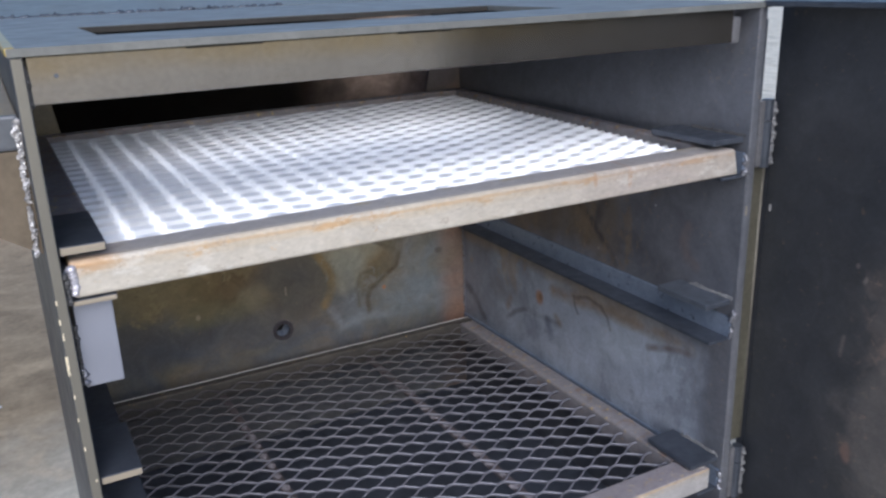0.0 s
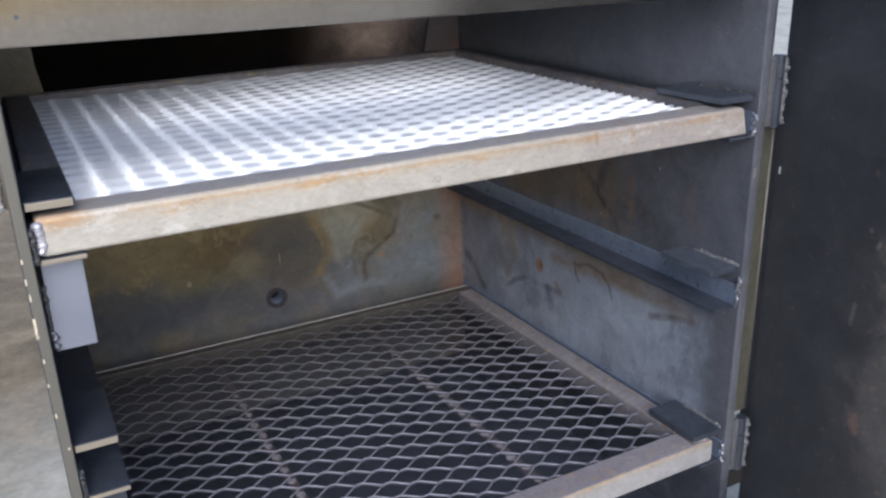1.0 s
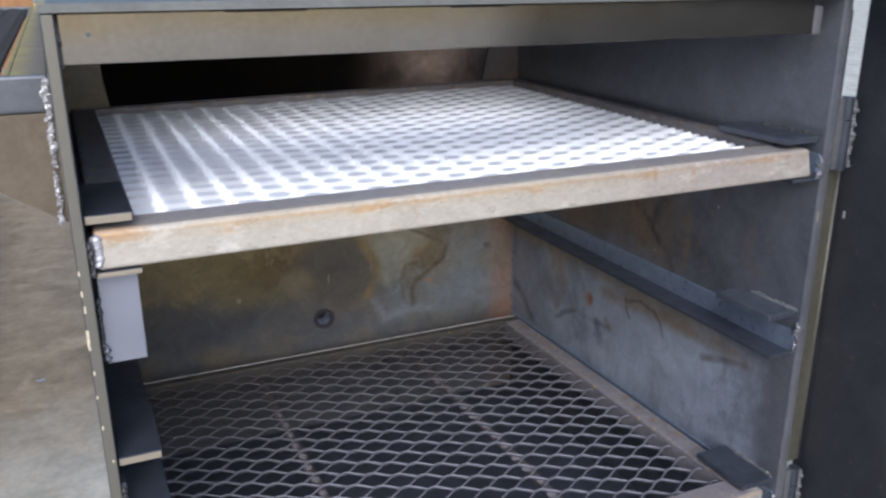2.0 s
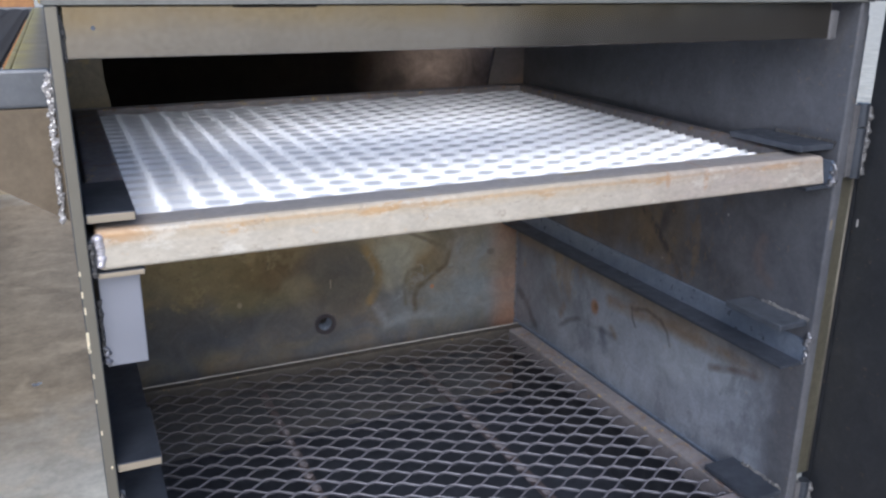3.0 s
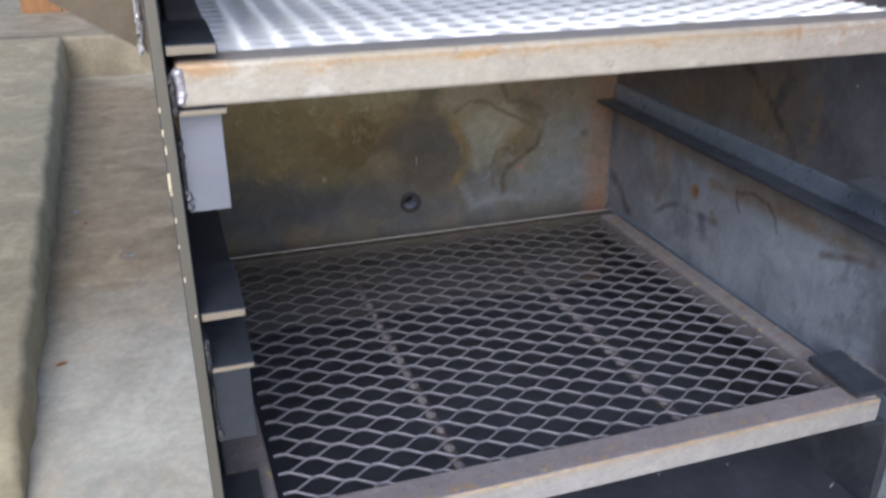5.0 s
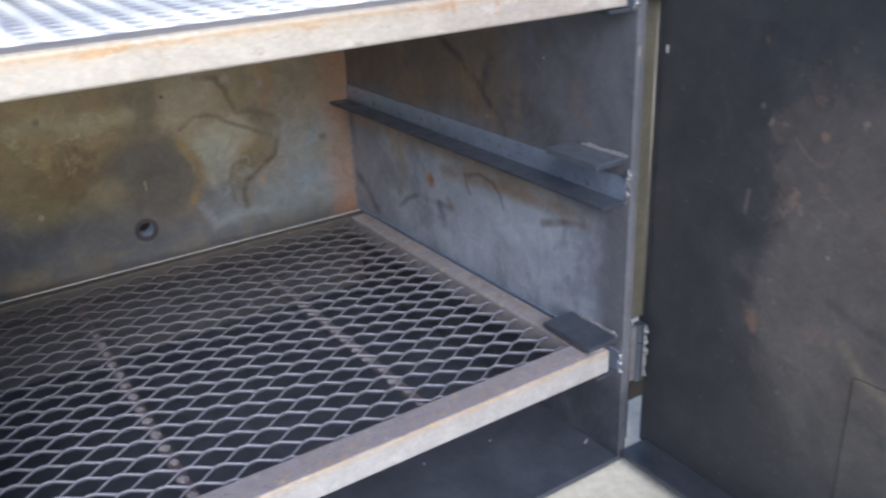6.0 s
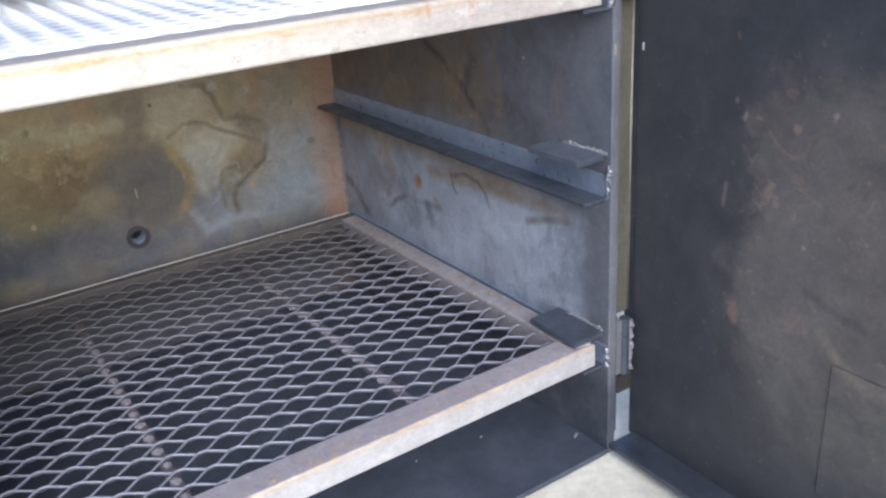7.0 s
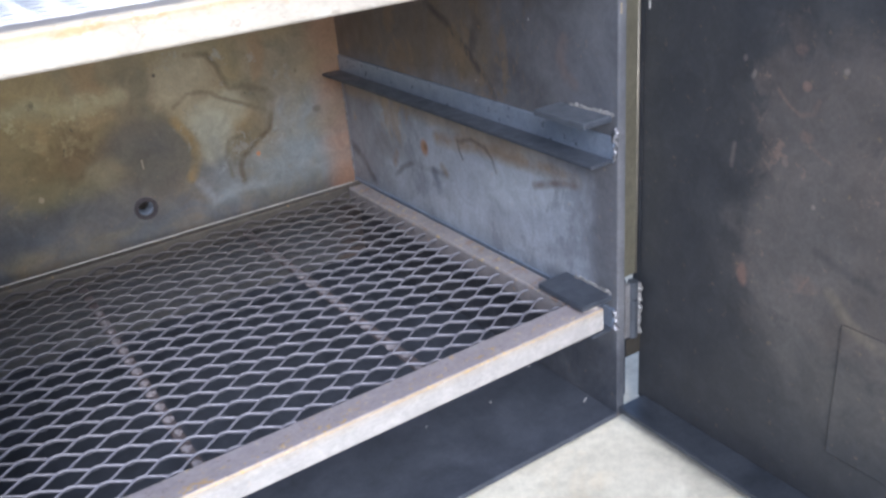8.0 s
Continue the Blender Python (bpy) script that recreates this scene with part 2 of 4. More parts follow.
BACK = steel(
    "heat_stained_plate", (0.3, 0.235, 0.125), (0.25, 0.215, 0.14), (0.3, 0.2, 0.1), 0.45, 4.2, (0.3, 0.5), 0.35,
    marks=(
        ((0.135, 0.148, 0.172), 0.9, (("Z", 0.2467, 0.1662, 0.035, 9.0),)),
        (GOLD, 0.6, (("Z", 0.2467, 0.297, 0.03, 8.0), ("X", -0.0076, -0.1275, 0.05, 8.0))),
        ((0.27, 0.3, 0.33), 0.85, (("X", 0.15, 0.205, 0.03, 7.0), ("Z", 0.15, 0.2, 0.03, 9.0), ("Z", 0.33, 0.27, 0.03, 9.0))),
        ((0.26, 0.29, 0.32), 0.7, (("X", 0.06, 0.11, 0.03, 9.0), ("Z", 0.145, 0.17, 0.02, 9.0), ("Z", 0.235, 0.205, 0.025, 16.0))),
        ((0.38, 0.215, 0.14), 0.85, (("X", 0.246, 0.288, 0.012, 14.0),)),
        ((0.36, 0.24, 0.16), 0.4, (("X", 0.212, 0.2619, 0.03, 10.0), ("Z", 0.2567, 0.3171, 0.05, 10.0))),
    ),
    wear=0.6, trails=(
        ("XZ", ((-0.134, 0.335), (-0.103, 0.337), (-0.061, 0.332), (-0.005, 0.336)), 0.018, (0.42, 0.38, 0.23), 0.75, 0.02),
        ("XZ", ((-0.123, 0.328), (-0.102, 0.311), (-0.105, 0.284)), 0.008, (0.4, 0.28, 0.13), 0.5, 0.02),
        ("XZ", ((0.163, 0.304), (0.183, 0.287), (0.176, 0.26), (0.153, 0.246), (0.133, 0.224)), 0.022, (0.17, 0.14, 0.09), 0.8, 0.015),
        ("XZ", ((0.123, 0.345), (0.123, 0.324), (0.1, 0.314)), 0.018, (0.27, 0.21, 0.13), 0.6, 0.015),
        ("XZ", ((0.089, 0.367), (0.117, 0.361), (0.128, 0.342), (0.138, 0.312), (0.164, 0.308), (0.189, 0.299), (0.194, 0.278), (0.184, 0.244), (0.162, 0.233), (0.141, 0.217), (0.132, 0.202), (0.134, 0.178)), 0.0055, (0.125, 0.09, 0.05), 0.8, 0.012),
        ("XZ", ((0.06, 0.304), (0.08, 0.318), (0.112, 0.312), (0.135, 0.295), (0.181, 0.274)), 0.0042, (0.13, 0.1, 0.065), 0.7, 0.012),
        ("XZ", ((0.142, 0.247), (0.124, 0.244), (0.117, 0.219), (0.118, 0.192)), 0.0045, (0.15, 0.125, 0.085), 0.7, 0.01),
        ("XZ", ((0.057, 0.286), (0.069, 0.264), (0.078, 0.245), (0.076, 0.225), (0.063, 0.204)), 0.009, (0.33, 0.22, 0.08), 0.85, 0.01),
        ("XZ", ((0.104, 0.245), (0.112, 0.216), (0.104, 0.184)), 0.012, (0.2, 0.21, 0.22), 0.7, 0.012),
        ("XZ", ((0.072, 0.195), (0.088, 0.162), (0.122, 0.172), (0.178, 0.17)), 0.01, (0.34, 0.37, 0.4), 0.55, 0.02),
    ), flecks=(
        ((0.52, 0.46, 0.28), 0.6, 42.0, 0.55, (("Z", 0.3, 0.317, 0.008, 20.0), ("Z", 0.352, 0.335, 0.008, 20.0), ("X", 0.0123, -0.0576, 0.03, 12.0))),
        ((0.38, 0.31, 0.16), 0.6, 26.0, 0.57, (("X", -0.0076, -0.0875, 0.03, 12.0), ("Z", 0.1964, 0.2366, 0.03, 12.0))),
        ((0.09, 0.075, 0.05), 0.7, 48.0, 0.62, (("Z", 0.1964, 0.2366, 0.03, 12.0),)),
        ((0.36, 0.38, 0.39), 0.4, 24.0, 0.57, (("X", 0.0123, 0.0722, 0.03, 12.0), ("Z", 0.1561, 0.1964, 0.03, 12.0), ("X", 0.242, 0.212, 0.03, 12.0))),
    ),
    specks=0.12, stains=(
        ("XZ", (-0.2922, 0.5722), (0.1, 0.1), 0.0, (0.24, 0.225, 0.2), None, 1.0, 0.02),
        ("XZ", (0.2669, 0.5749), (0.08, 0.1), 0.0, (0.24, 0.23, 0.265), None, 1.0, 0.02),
        # Dark band along the foot of the plate, below the lower rack.
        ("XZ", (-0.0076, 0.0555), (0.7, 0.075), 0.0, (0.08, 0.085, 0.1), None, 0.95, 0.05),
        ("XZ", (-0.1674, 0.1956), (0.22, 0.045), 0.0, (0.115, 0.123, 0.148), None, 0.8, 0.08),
        ("XZ", (-0.071, 0.275), (0.07, 0.045), -8.0, (0.16, 0.105, 0.05), None, 0.85, 0.06),
        ("XZ", (-0.134, 0.283), (0.05, 0.06), 0.0, (0.25, 0.19, 0.085), None, 0.6, 0.08),
        ("XZ", (-0.107, 0.235), (0.06, 0.03), 10.0, (0.2, 0.18, 0.105), None, 0.6, 0.07),
        ("XZ", (-0.049, 0.24), (0.02, 0.018), 0.0, (0.27, 0.25, 0.17), None, 0.5, 0.05),
        ("XZ", (0.025, 0.252), (0.075, 0.062), 20.0, (0.11, 0.108, 0.108), None, 0.95, 0.06),
        ("XZ", (0.017, 0.329), (0.03, 0.07), 0.0, (0.17, 0.145, 0.105), None, 0.6, 0.06),
        ("XZ", (0.082, 0.332), (0.055, 0.045), -15.0, (0.42, 0.36, 0.25), None, 0.95, 0.04),
        ("XZ", (0.116, 0.286), (0.06, 0.035), -10.0, (0.42, 0.39, 0.29), None, 0.95, 0.04),
        ("XZ", (0.105, 0.254), (0.03, 0.045), 0.0, (0.4, 0.39, 0.32), None, 0.95, 0.04),
        ("XZ", (0.204, 0.33), (0.06, 0.05), 0.0, (0.27, 0.23, 0.17), None, 0.7, 0.05),
        ("XZ", (0.184, 0.346), (0.012, 0.04), 10.0, (0.3, 0.17, 0.08), None, 0.5, 0.03),
        ("XZ", (0.092, 0.203), (0.03, 0.03), 0.0, (0.17, 0.18, 0.2), None, 0.6, 0.05),
        ("XZ", (0.162, 0.214), (0.004, 0.004), 0.0, (0.55, 0.22, 0.09), None, 0.9, 0.006),
        ("XZ", (0.259, 0.256), (0.008, 0.006), 0.0, (0.13, 0.1, 0.09), None, 0.7, 0.008),
        ("XZ", (0.045, 0.348), (0.003, 0.003), 0.0, (0.05, 0.04, 0.04), None, 0.9, 0.003),
        ("XZ", (-0.123, 0.228), (0.004, 0.005), 0.0, (0.5, 0.42, 0.3), None, 0.8, 0.006),
    ),
)
SIDE = steel(
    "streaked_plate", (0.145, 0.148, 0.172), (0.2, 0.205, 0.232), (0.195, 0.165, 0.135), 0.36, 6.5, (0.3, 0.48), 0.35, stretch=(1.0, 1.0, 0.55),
    marks=(
        # Lighter zone below the middle rail: light from the front is in the colour.
        ((0.56, 0.61, 0.72), 0.9, (("Z", 0.2888, 0.2586, 0.015, 9.0), ("Z", 0.1155, 0.1356, 0.02, 9.0), ("Y", 0.2376, 0.1354, 0.06, 8.0), ("Y", -0.2377, -0.1917, 0.04, 8.0))),
        ((0.42, 0.465, 0.56), 0.55, (("Z", 0.2888, 0.2586, 0.015, 9.0), ("Z", 0.1155, 0.1356, 0.02, 9.0), ("Y", -0.2377, -0.1917, 0.04, 8.0))),
        ((0.42, 0.33, 0.23), 0.75, (("Z", 0.2626, 0.2767, 0.014, 14.0), ("Z", 0.3019, 0.2868, 0.006, 14.0), ("Y", -0.2019, -0.1406, 0.04, 8.0))),
        # Dark foot of the plate, below the lower rack.
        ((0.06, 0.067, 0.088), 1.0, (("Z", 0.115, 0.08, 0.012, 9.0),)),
        ((0.17, 0.135, 0.1), 0.85, (("Z", 0.317, 0.3473, 0.03, 8.0), ("Y", -0.1201, -0.0486, 0.06, 8.0), ("Z", 0.4682, 0.438, 0.02, 8.0))),
    ),
    flecks=(
        ((0.24, 0.18, 0.12), 0.6, 18.0, 0.54, (("Z", 0.2969, 0.3372, 0.02, 12.0), ("Z", 0.4985, 0.4682, 0.02, 12.0), ("Y", -0.161, -0.0997, 0.04, 12.0))),
        ((0.4, 0.3, 0.19), 0.6, 17.0, 0.54, (("Z", 0.2163, 0.2465, 0.02, 16.0), ("Z", 0.307, 0.2868, 0.01, 16.0), ("Y", -0.2019, -0.1201, 0.04, 12.0))),
        ((0.17, 0.185, 0.22), 0.4, 9.0, 0.52, (("Z", 0.2969, 0.2666, 0.02, 12.0), ("Z", 0.1255, 0.1457, 0.02, 12.0))),
        ((0.4, 0.43, 0.5), 0.4, 12.0, 0.54, (("Z", 0.2566, 0.1961, 0.02, 12.0), ("Z", 0.1255, 0.1457, 0.02, 12.0), ("Y", -0.2325, -0.2019, 0.02, 12.0))),
    ),
    trails=(
        ("YZ", ((0.086, 0.387), (0.084, 0.356), (0.062, 0.332)), 0.022, (0.17, 0.135, 0.1), 0.6, 0.03),
        ("YZ", ((0.013, 0.377), (-0.013, 0.357), (-0.044, 0.343)), 0.026, (0.18, 0.14, 0.1), 0.75, 0.03),
        ("YZ", ((-0.065, 0.398), (-0.058, 0.37), (-0.067, 0.355)), 0.018, (0.17, 0.14, 0.11), 0.55, 0.03),
        ("YZ", ((0.049, 0.418), (0.0, 0.394), (-0.036, 0.366), (-0.065, 0.343), (-0.077, 0.328)), 0.007, (0.05, 0.05, 0.055), 0.8, 0.012),
        ("YZ", ((-0.05, 0.403), (-0.034, 0.373)), 0.012, (0.06, 0.06, 0.066), 0.7, 0.02),
        ("YZ", ((-0.097, 0.36), (-0.115, 0.343), (-0.152, 0.347)), 0.028, (0.065, 0.068, 0.078), 0.75, 0.03),
        ("YZ", ((-0.19, 0.403), (-0.184, 0.385), (-0.189, 0.37), (-0.203, 0.361)), 0.008, (0.24, 0.19, 0.18), 0.6, 0.02),
        ("YZ", ((0.048, 0.255), (-0.036, 0.261), (-0.11, 0.265), (-0.202, 0.264)), 0.014, (0.34, 0.24, 0.14), 0.8, 0.015),
        ("YZ", ((0.166, 0.175), (0.14, 0.193), (0.106, 0.205), (0.068, 0.207), (0.035, 0.208)), 0.006, (0.09, 0.085, 0.085), 0.6, 0.02),
        ("YZ", ((0.004, 0.26), (0.0, 0.247), (-0.006, 0.239)), 0.0028, (0.08, 0.075, 0.075), 0.7, 0.01),
        ("YZ", ((0.001, 0.259), (-0.026, 0.267), (-0.05, 0.264), (-0.063, 0.253), (-0.07, 0.239)), 0.004, (0.13, 0.11, 0.1), 0.65, 0.015),
        ("YZ", ((-0.138, 0.241), (-0.171, 0.251), (-0.202, 0.257)), 0.006, (0.17, 0.11, 0.075), 0.85, 0.01),
        ("YZ", ((0.287, 0.191), (0.247, 0.173), (0.227, 0.152)), 0.01, (0.09, 0.09, 0.1), 0.7, 0.025),
        ("YZ", ((0.152, 0.21), (0.162, 0.196)), 0.009, (0.3, 0.19, 0.1), 0.6, 0.015),
        ("YZ", ((0.043, 0.218), (0.032, 0.209)), 0.007, (0.32, 0.24, 0.14), 0.6, 0.012),
        ("YZ", ((0.059, 0.202), (0.055, 0.184)), 0.012, (0.09, 0.11, 0.17), 0.7, 0.02),
    ),
    specks=0.2, stains=(
        # Paler band at the top: light in the upper space put into the colour.
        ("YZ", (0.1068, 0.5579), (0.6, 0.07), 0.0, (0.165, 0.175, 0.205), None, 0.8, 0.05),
        # Paler patch paints the sheen low near the front.
        ("YZ", (-0.109, 0.237), (0.09, 0.04), -20.0, (0.52, 0.57, 0.65), None, 0.85, 0.05),
        ("YZ", (0.091, 0.185), (0.03, 0.022), 0.0, (0.27, 0.3, 0.38), None, 0.7, 0.04),
        ("YZ", (0.173, 0.217), (0.05, 0.03), 0.0, (0.16, 0.14, 0.12), None, 0.5, 0.06),
        ("YZ", (-0.231, 0.401), (0.05, 0.1), 0.0, (0.16, 0.175, 0.21), None, 0.35, 0.06),
        ("YZ", (-0.023, 0.345), (0.006, 0.007), 0.0, (0.07, 0.07, 0.075), None, 0.8, 0.01),
        ("YZ", (-0.044, 0.341), (0.0018, 0.002), 0.0, (0.6, 0.58, 0.55), None, 0.9, 0.002),
        ("YZ", (-0.14, 0.417), (0.0016, 0.0018), 0.0, (0.6, 0.6, 0.6), None, 0.9, 0.002),
        ("YZ", (0.081, 0.233), (0.0105, 0.0125), 0.0, (0.44, 0.2, 0.07), None, 0.95, 0.006),
        ("YZ", (0.078, 0.235), (0.005, 0.006), 0.0, (0.26, 0.17, 0.1), None, 0.95, 0.004),
    ),
)
DOOR = steel(
    "door_plate", (0.05, 0.053, 0.062), (0.062, 0.064, 0.072), (0.078, 0.072, 0.068), 0.3, 4.5, (0.4, 0.6), 0.35, specks=0.1,
    marks=(
        ((0.15, 0.138, 0.13), 0.7, (("Y", -0.3247, -0.4475, 0.05, 9.0), ("Z", 0.0727, 0.1543, 0.06, 6.0), ("Z", 0.4603, 0.3787, 0.06, 7.0))),
        ((0.19, 0.155, 0.14), 0.4, (("Y", -0.3758, -0.3963, 0.09, 26.0), ("Z", 0.1543, 0.1951, 0.05, 30.0), ("Z", 0.4399, 0.3991, 0.06, 24.0))),
    ),
    flecks=(((0.28, 0.2, 0.17), 0.6, 44.0, 0.6, (("Y", -0.3656, -0.3963, 0.04, 12.0), ("Z", 0.1543, 0.1951, 0.05, 12.0), ("Z", 0.4603, 0.4195, 0.03, 12.0))), ((0.06, 0.062, 0.07), 0.4, 16.0, 0.57, (("Y", -0.2939, -0.3451, 0.04, 12.0),))),
    stains=(
        # Dark ellipse: the diagonal shadow low on the door, painted in.
        ("YZ", (-0.3702, 0.0826), (0.17, 0.085), 51.0, (0.05, 0.052, 0.06), None, 0.9, 0.05),
        ("YZ", (-0.4223, 0.4162), (0.007, 0.005), 0.0, (0.24, 0.16, 0.135), None, 0.5, 0.03),
        ("YZ", (-0.4291, 0.35), (0.008, 0.006), 0.0, (0.26, 0.165, 0.135), None, 0.55, 0.03),
        ("YZ", (-0.4109, 0.3258), (0.004, 0.004), 0.0, (0.3, 0.22, 0.19), None, 0.6, 0.012),
        ("YZ", (-0.3833, 0.2123), (0.008, 0.012), 0.0, (0.2, 0.14, 0.12), None, 0.55, 0.035),
        ("YZ", (-0.4395, 0.2282), (0.012, 0.008), 30.0, (0.21, 0.145, 0.12), None, 0.5, 0.04),
        ("YZ", (-0.3775, 0.3938), (0.0025, 0.0035), 0.0, (0.3, 0.25, 0.23), None, 0.6, 0.008),
        # Broad soft patch of lighter grey.
        ("YZ", (-0.4268, 0.2669), (0.05, 0.14), 0.0, (0.19, 0.178, 0.175), None, 0.4, 0.07),
        ("YZ", (-0.426, 0.389), (0.005, 0.005), 0.0, (0.3, 0.2, 0.17), None, 0.8, 0.01),
        ("YZ", (-0.367, 0.404), (0.0028, 0.0032), 0.0, (0.26, 0.22, 0.21), None, 0.6, 0.008),
        ("YZ", (-0.376, 0.391), (0.0028, 0.003), 0.0, (0.24, 0.21, 0.2), None, 0.6, 0.008),
        ("YZ", (-0.455, 0.405), (0.003, 0.003), 0.0, (0.3, 0.25, 0.23), None, 0.7, 0.008),
        ("YZ", (-0.38, 0.212), (0.007, 0.013), 0.0, (0.25, 0.16, 0.135), None, 0.75, 0.02),
        ("YZ", (-0.44, 0.295), (0.0025, 0.0025), 0.0, (0.33, 0.28, 0.25), None, 0.7, 0.006),
    ),
    trails=(
        ("YZ", ((-0.398, 0.383), (-0.408, 0.37), (-0.418, 0.366), (-0.43, 0.37), (-0.436, 0.38)), 0.0028, (0.27, 0.18, 0.15), 0.55, 0.022),
        ("YZ", ((-0.421, 0.353), (-0.431, 0.343), (-0.45, 0.335)), 0.0025, (0.26, 0.17, 0.14), 0.5, 0.018),
        ("YZ", ((-0.42, 0.212), (-0.434, 0.216), (-0.443, 0.232)), 0.0025, (0.25, 0.17, 0.14), 0.5, 0.018),
        ("YZ", ((-0.362, 0.33), (-0.36, 0.31)), 0.003, (0.2, 0.17, 0.16), 0.6, 0.006),
        ("YZ", ((-0.465, 0.225), (-0.485, 0.205), (-0.52, 0.19)), 0.008, (0.26, 0.22, 0.17), 0.5, 0.02),
        ("YZ", ((-0.45, 0.26), (-0.475, 0.25), (-0.5, 0.245)), 0.006, (0.06, 0.06, 0.065), 0.5, 0.015),
        ("YZ", ((-0.375, 0.26), (-0.4, 0.29), (-0.39, 0.24)), 0.02, (0.17, 0.155, 0.15), 0.5, 0.05),
    ),
)
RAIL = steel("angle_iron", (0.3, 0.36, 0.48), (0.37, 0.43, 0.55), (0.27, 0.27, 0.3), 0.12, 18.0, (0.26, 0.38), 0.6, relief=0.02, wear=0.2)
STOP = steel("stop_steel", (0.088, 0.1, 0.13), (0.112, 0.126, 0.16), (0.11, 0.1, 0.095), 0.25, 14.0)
APRON = steel("apron_steel", (0.115, 0.122, 0.14), (0.145, 0.152, 0.17), (0.15, 0.13, 0.11), 0.25, 14.0, (0.35, 0.5), 0.4)
SOCKET = steel("socket_steel", (0.075, 0.068, 0.078), (0.105, 0.095, 0.107), (0.2, 0.17, 0.16), 0.3, 40.0)
HINGE = steel("hinge_steel", (0.21, 0.205, 0.22), (0.25, 0.245, 0.26), (0.1, 0.085, 0.075), 0.3, 30.0)
HINGE_BAR = steel("olive_bar", (0.235, 0.22, 0.17), (0.265, 0.247, 0.192), (0.235, 0.19, 0.125), 0.3, 9.0, (0.3, 0.42), 0.7)
ROD = steel("pale_rod", (0.17, 0.155, 0.13), (0.2, 0.18, 0.15), (0.18, 0.14, 0.1), 0.3, 20.0, (0.4, 0.55), 0.3)
BEAM = steel("bar_steel", (0.34, 0.31, 0.275), (0.37, 0.34, 0.305), (0.33, 0.275, 0.205), 0.25, 5.0, (0.15, 0.22), 0.95, relief=0.02, wear=0.1, marks=((GOLD, 0.6, (("Z", 0.612, 0.63, 0.005, 10.0), ("X", 0.2, -0.05, 0.1, 6.0))),))
GILT = steel("heat_tinted_edge", (0.5, 0.38, 0.14), (0.42, 0.33, 0.15), (0.3, 0.24, 0.14), 0.3, 22.0, (0.3, 0.45), 0.6)
YELLOW = steel("worn_yellow", (0.4, 0.33, 0.11), (0.36, 0.29, 0.11), (0.26, 0.21, 0.09), 0.3, 9.0, (0.5, 0.7), 0.1)
OLIVE = steel("olive_plate", (0.22, 0.19, 0.14), (0.25, 0.215, 0.16), (0.22, 0.18, 0.12), 0.3, 9.0, (0.55, 0.7), 0.1, marks=(((0.46, 0.37, 0.12), 1.0, (("X", -0.317, -0.332, 0.003, 30.0),)),))
GUSSET = steel("brown_plate", (0.15, 0.118, 0.083), (0.17, 0.134, 0.096), (0.17, 0.125, 0.083), 0.3, 6.0, (0.4, 0.55), 0.4)
TUBE = steel(
    "rusting_tube", (0.57, 0.515, 0.44), (0.61, 0.557, 0.485), (0.57, 0.47, 0.35), 0.26, 26.0, (0.38, 0.55), 0.3, 320, 0.25, 0.45, streak=(0.6, 1.0, 1.0), stretch=(0.45, 1.0, 1.0), wear=0.35,
    marks=(
        ((0.6, 0.47, 0.31), 0.5, (("Z", 0.0135, 0.019, 0.004, 70.0), ("Z", 0.0262, 0.0248, 0.001, 60.0))),
        ((0.58, 0.36, 0.17), 0.55, (("Z", 0.0192, 0.0208, 0.0035, 60.0), ("Z", 0.0236, 0.0222, 0.002, 120.0))),
        ((0.47, 0.41, 0.39), 0.8, (("X", 0.0, 0.24, 0.08, 20.0),)),
        ((0.55, 0.3, 0.12), 0.7, (("X", -0.25, -0.285, 0.03, 20.0), ("Z", 0.013, 0.018, 0.005, 60.0))),
        # Greyer top face: the weaker light on it is in the colour.
        ((0.5, 0.465, 0.455), 0.9, (("Z", 0.0252, 0.0258, 0.0, 60.0), ("Y", -0.256, -0.2515, 0.002, 60.0))),
        ((0.46, 0.43, 0.43), 0.6, (("Z", 0.0252, 0.0258, 0.0, 60.0), ("Y", -0.2555, -0.2505, 0.002, 60.0))),
    ),
    flecks=(
        ((0.56, 0.34, 0.15), 0.55, 60.0, 0.56, (("Z", 0.012, 0.018, 0.003, 60.0), ("Z", 0.0256, 0.025, 0.0, 60.0))),
        ((0.74, 0.71, 0.66), 0.5, 48.0, 0.56, (("Z", 0.0256, 0.025, 0.0, 60.0),)),
        ((0.4, 0.33, 0.27), 0.55, 190.0, 0.58, (("Z", -1.0, -0.9),)),
        ((0.78, 0.74, 0.68), 0.5, 150.0, 0.6, (("Z", -1.0, -0.9),)),
        ((0.5, 0.4, 0.2), 0.8, 60.0, 0.56, (("Z", 0.0252, 0.0258, 0.0, 60.0), ("Y", -0.243, -0.236, 0.003, 30.0))),
    ),
    stains=(
        ("XZ", (0.13, 0.019), (0.003, 0.009), 0.0, (0.5, 0.27, 0.12), None, 0.55, 0.012),
        ("XZ", (0.169, 0.017), (0.0035, 0.012), 0.0, (0.48, 0.26, 0.12), None, 0.6, 0.012),
        ("XZ", (0.25, 0.022), (0.03, 0.004), 0.0, (0.52, 0.3, 0.13), None, 0.5, 0.02),
    ),
)
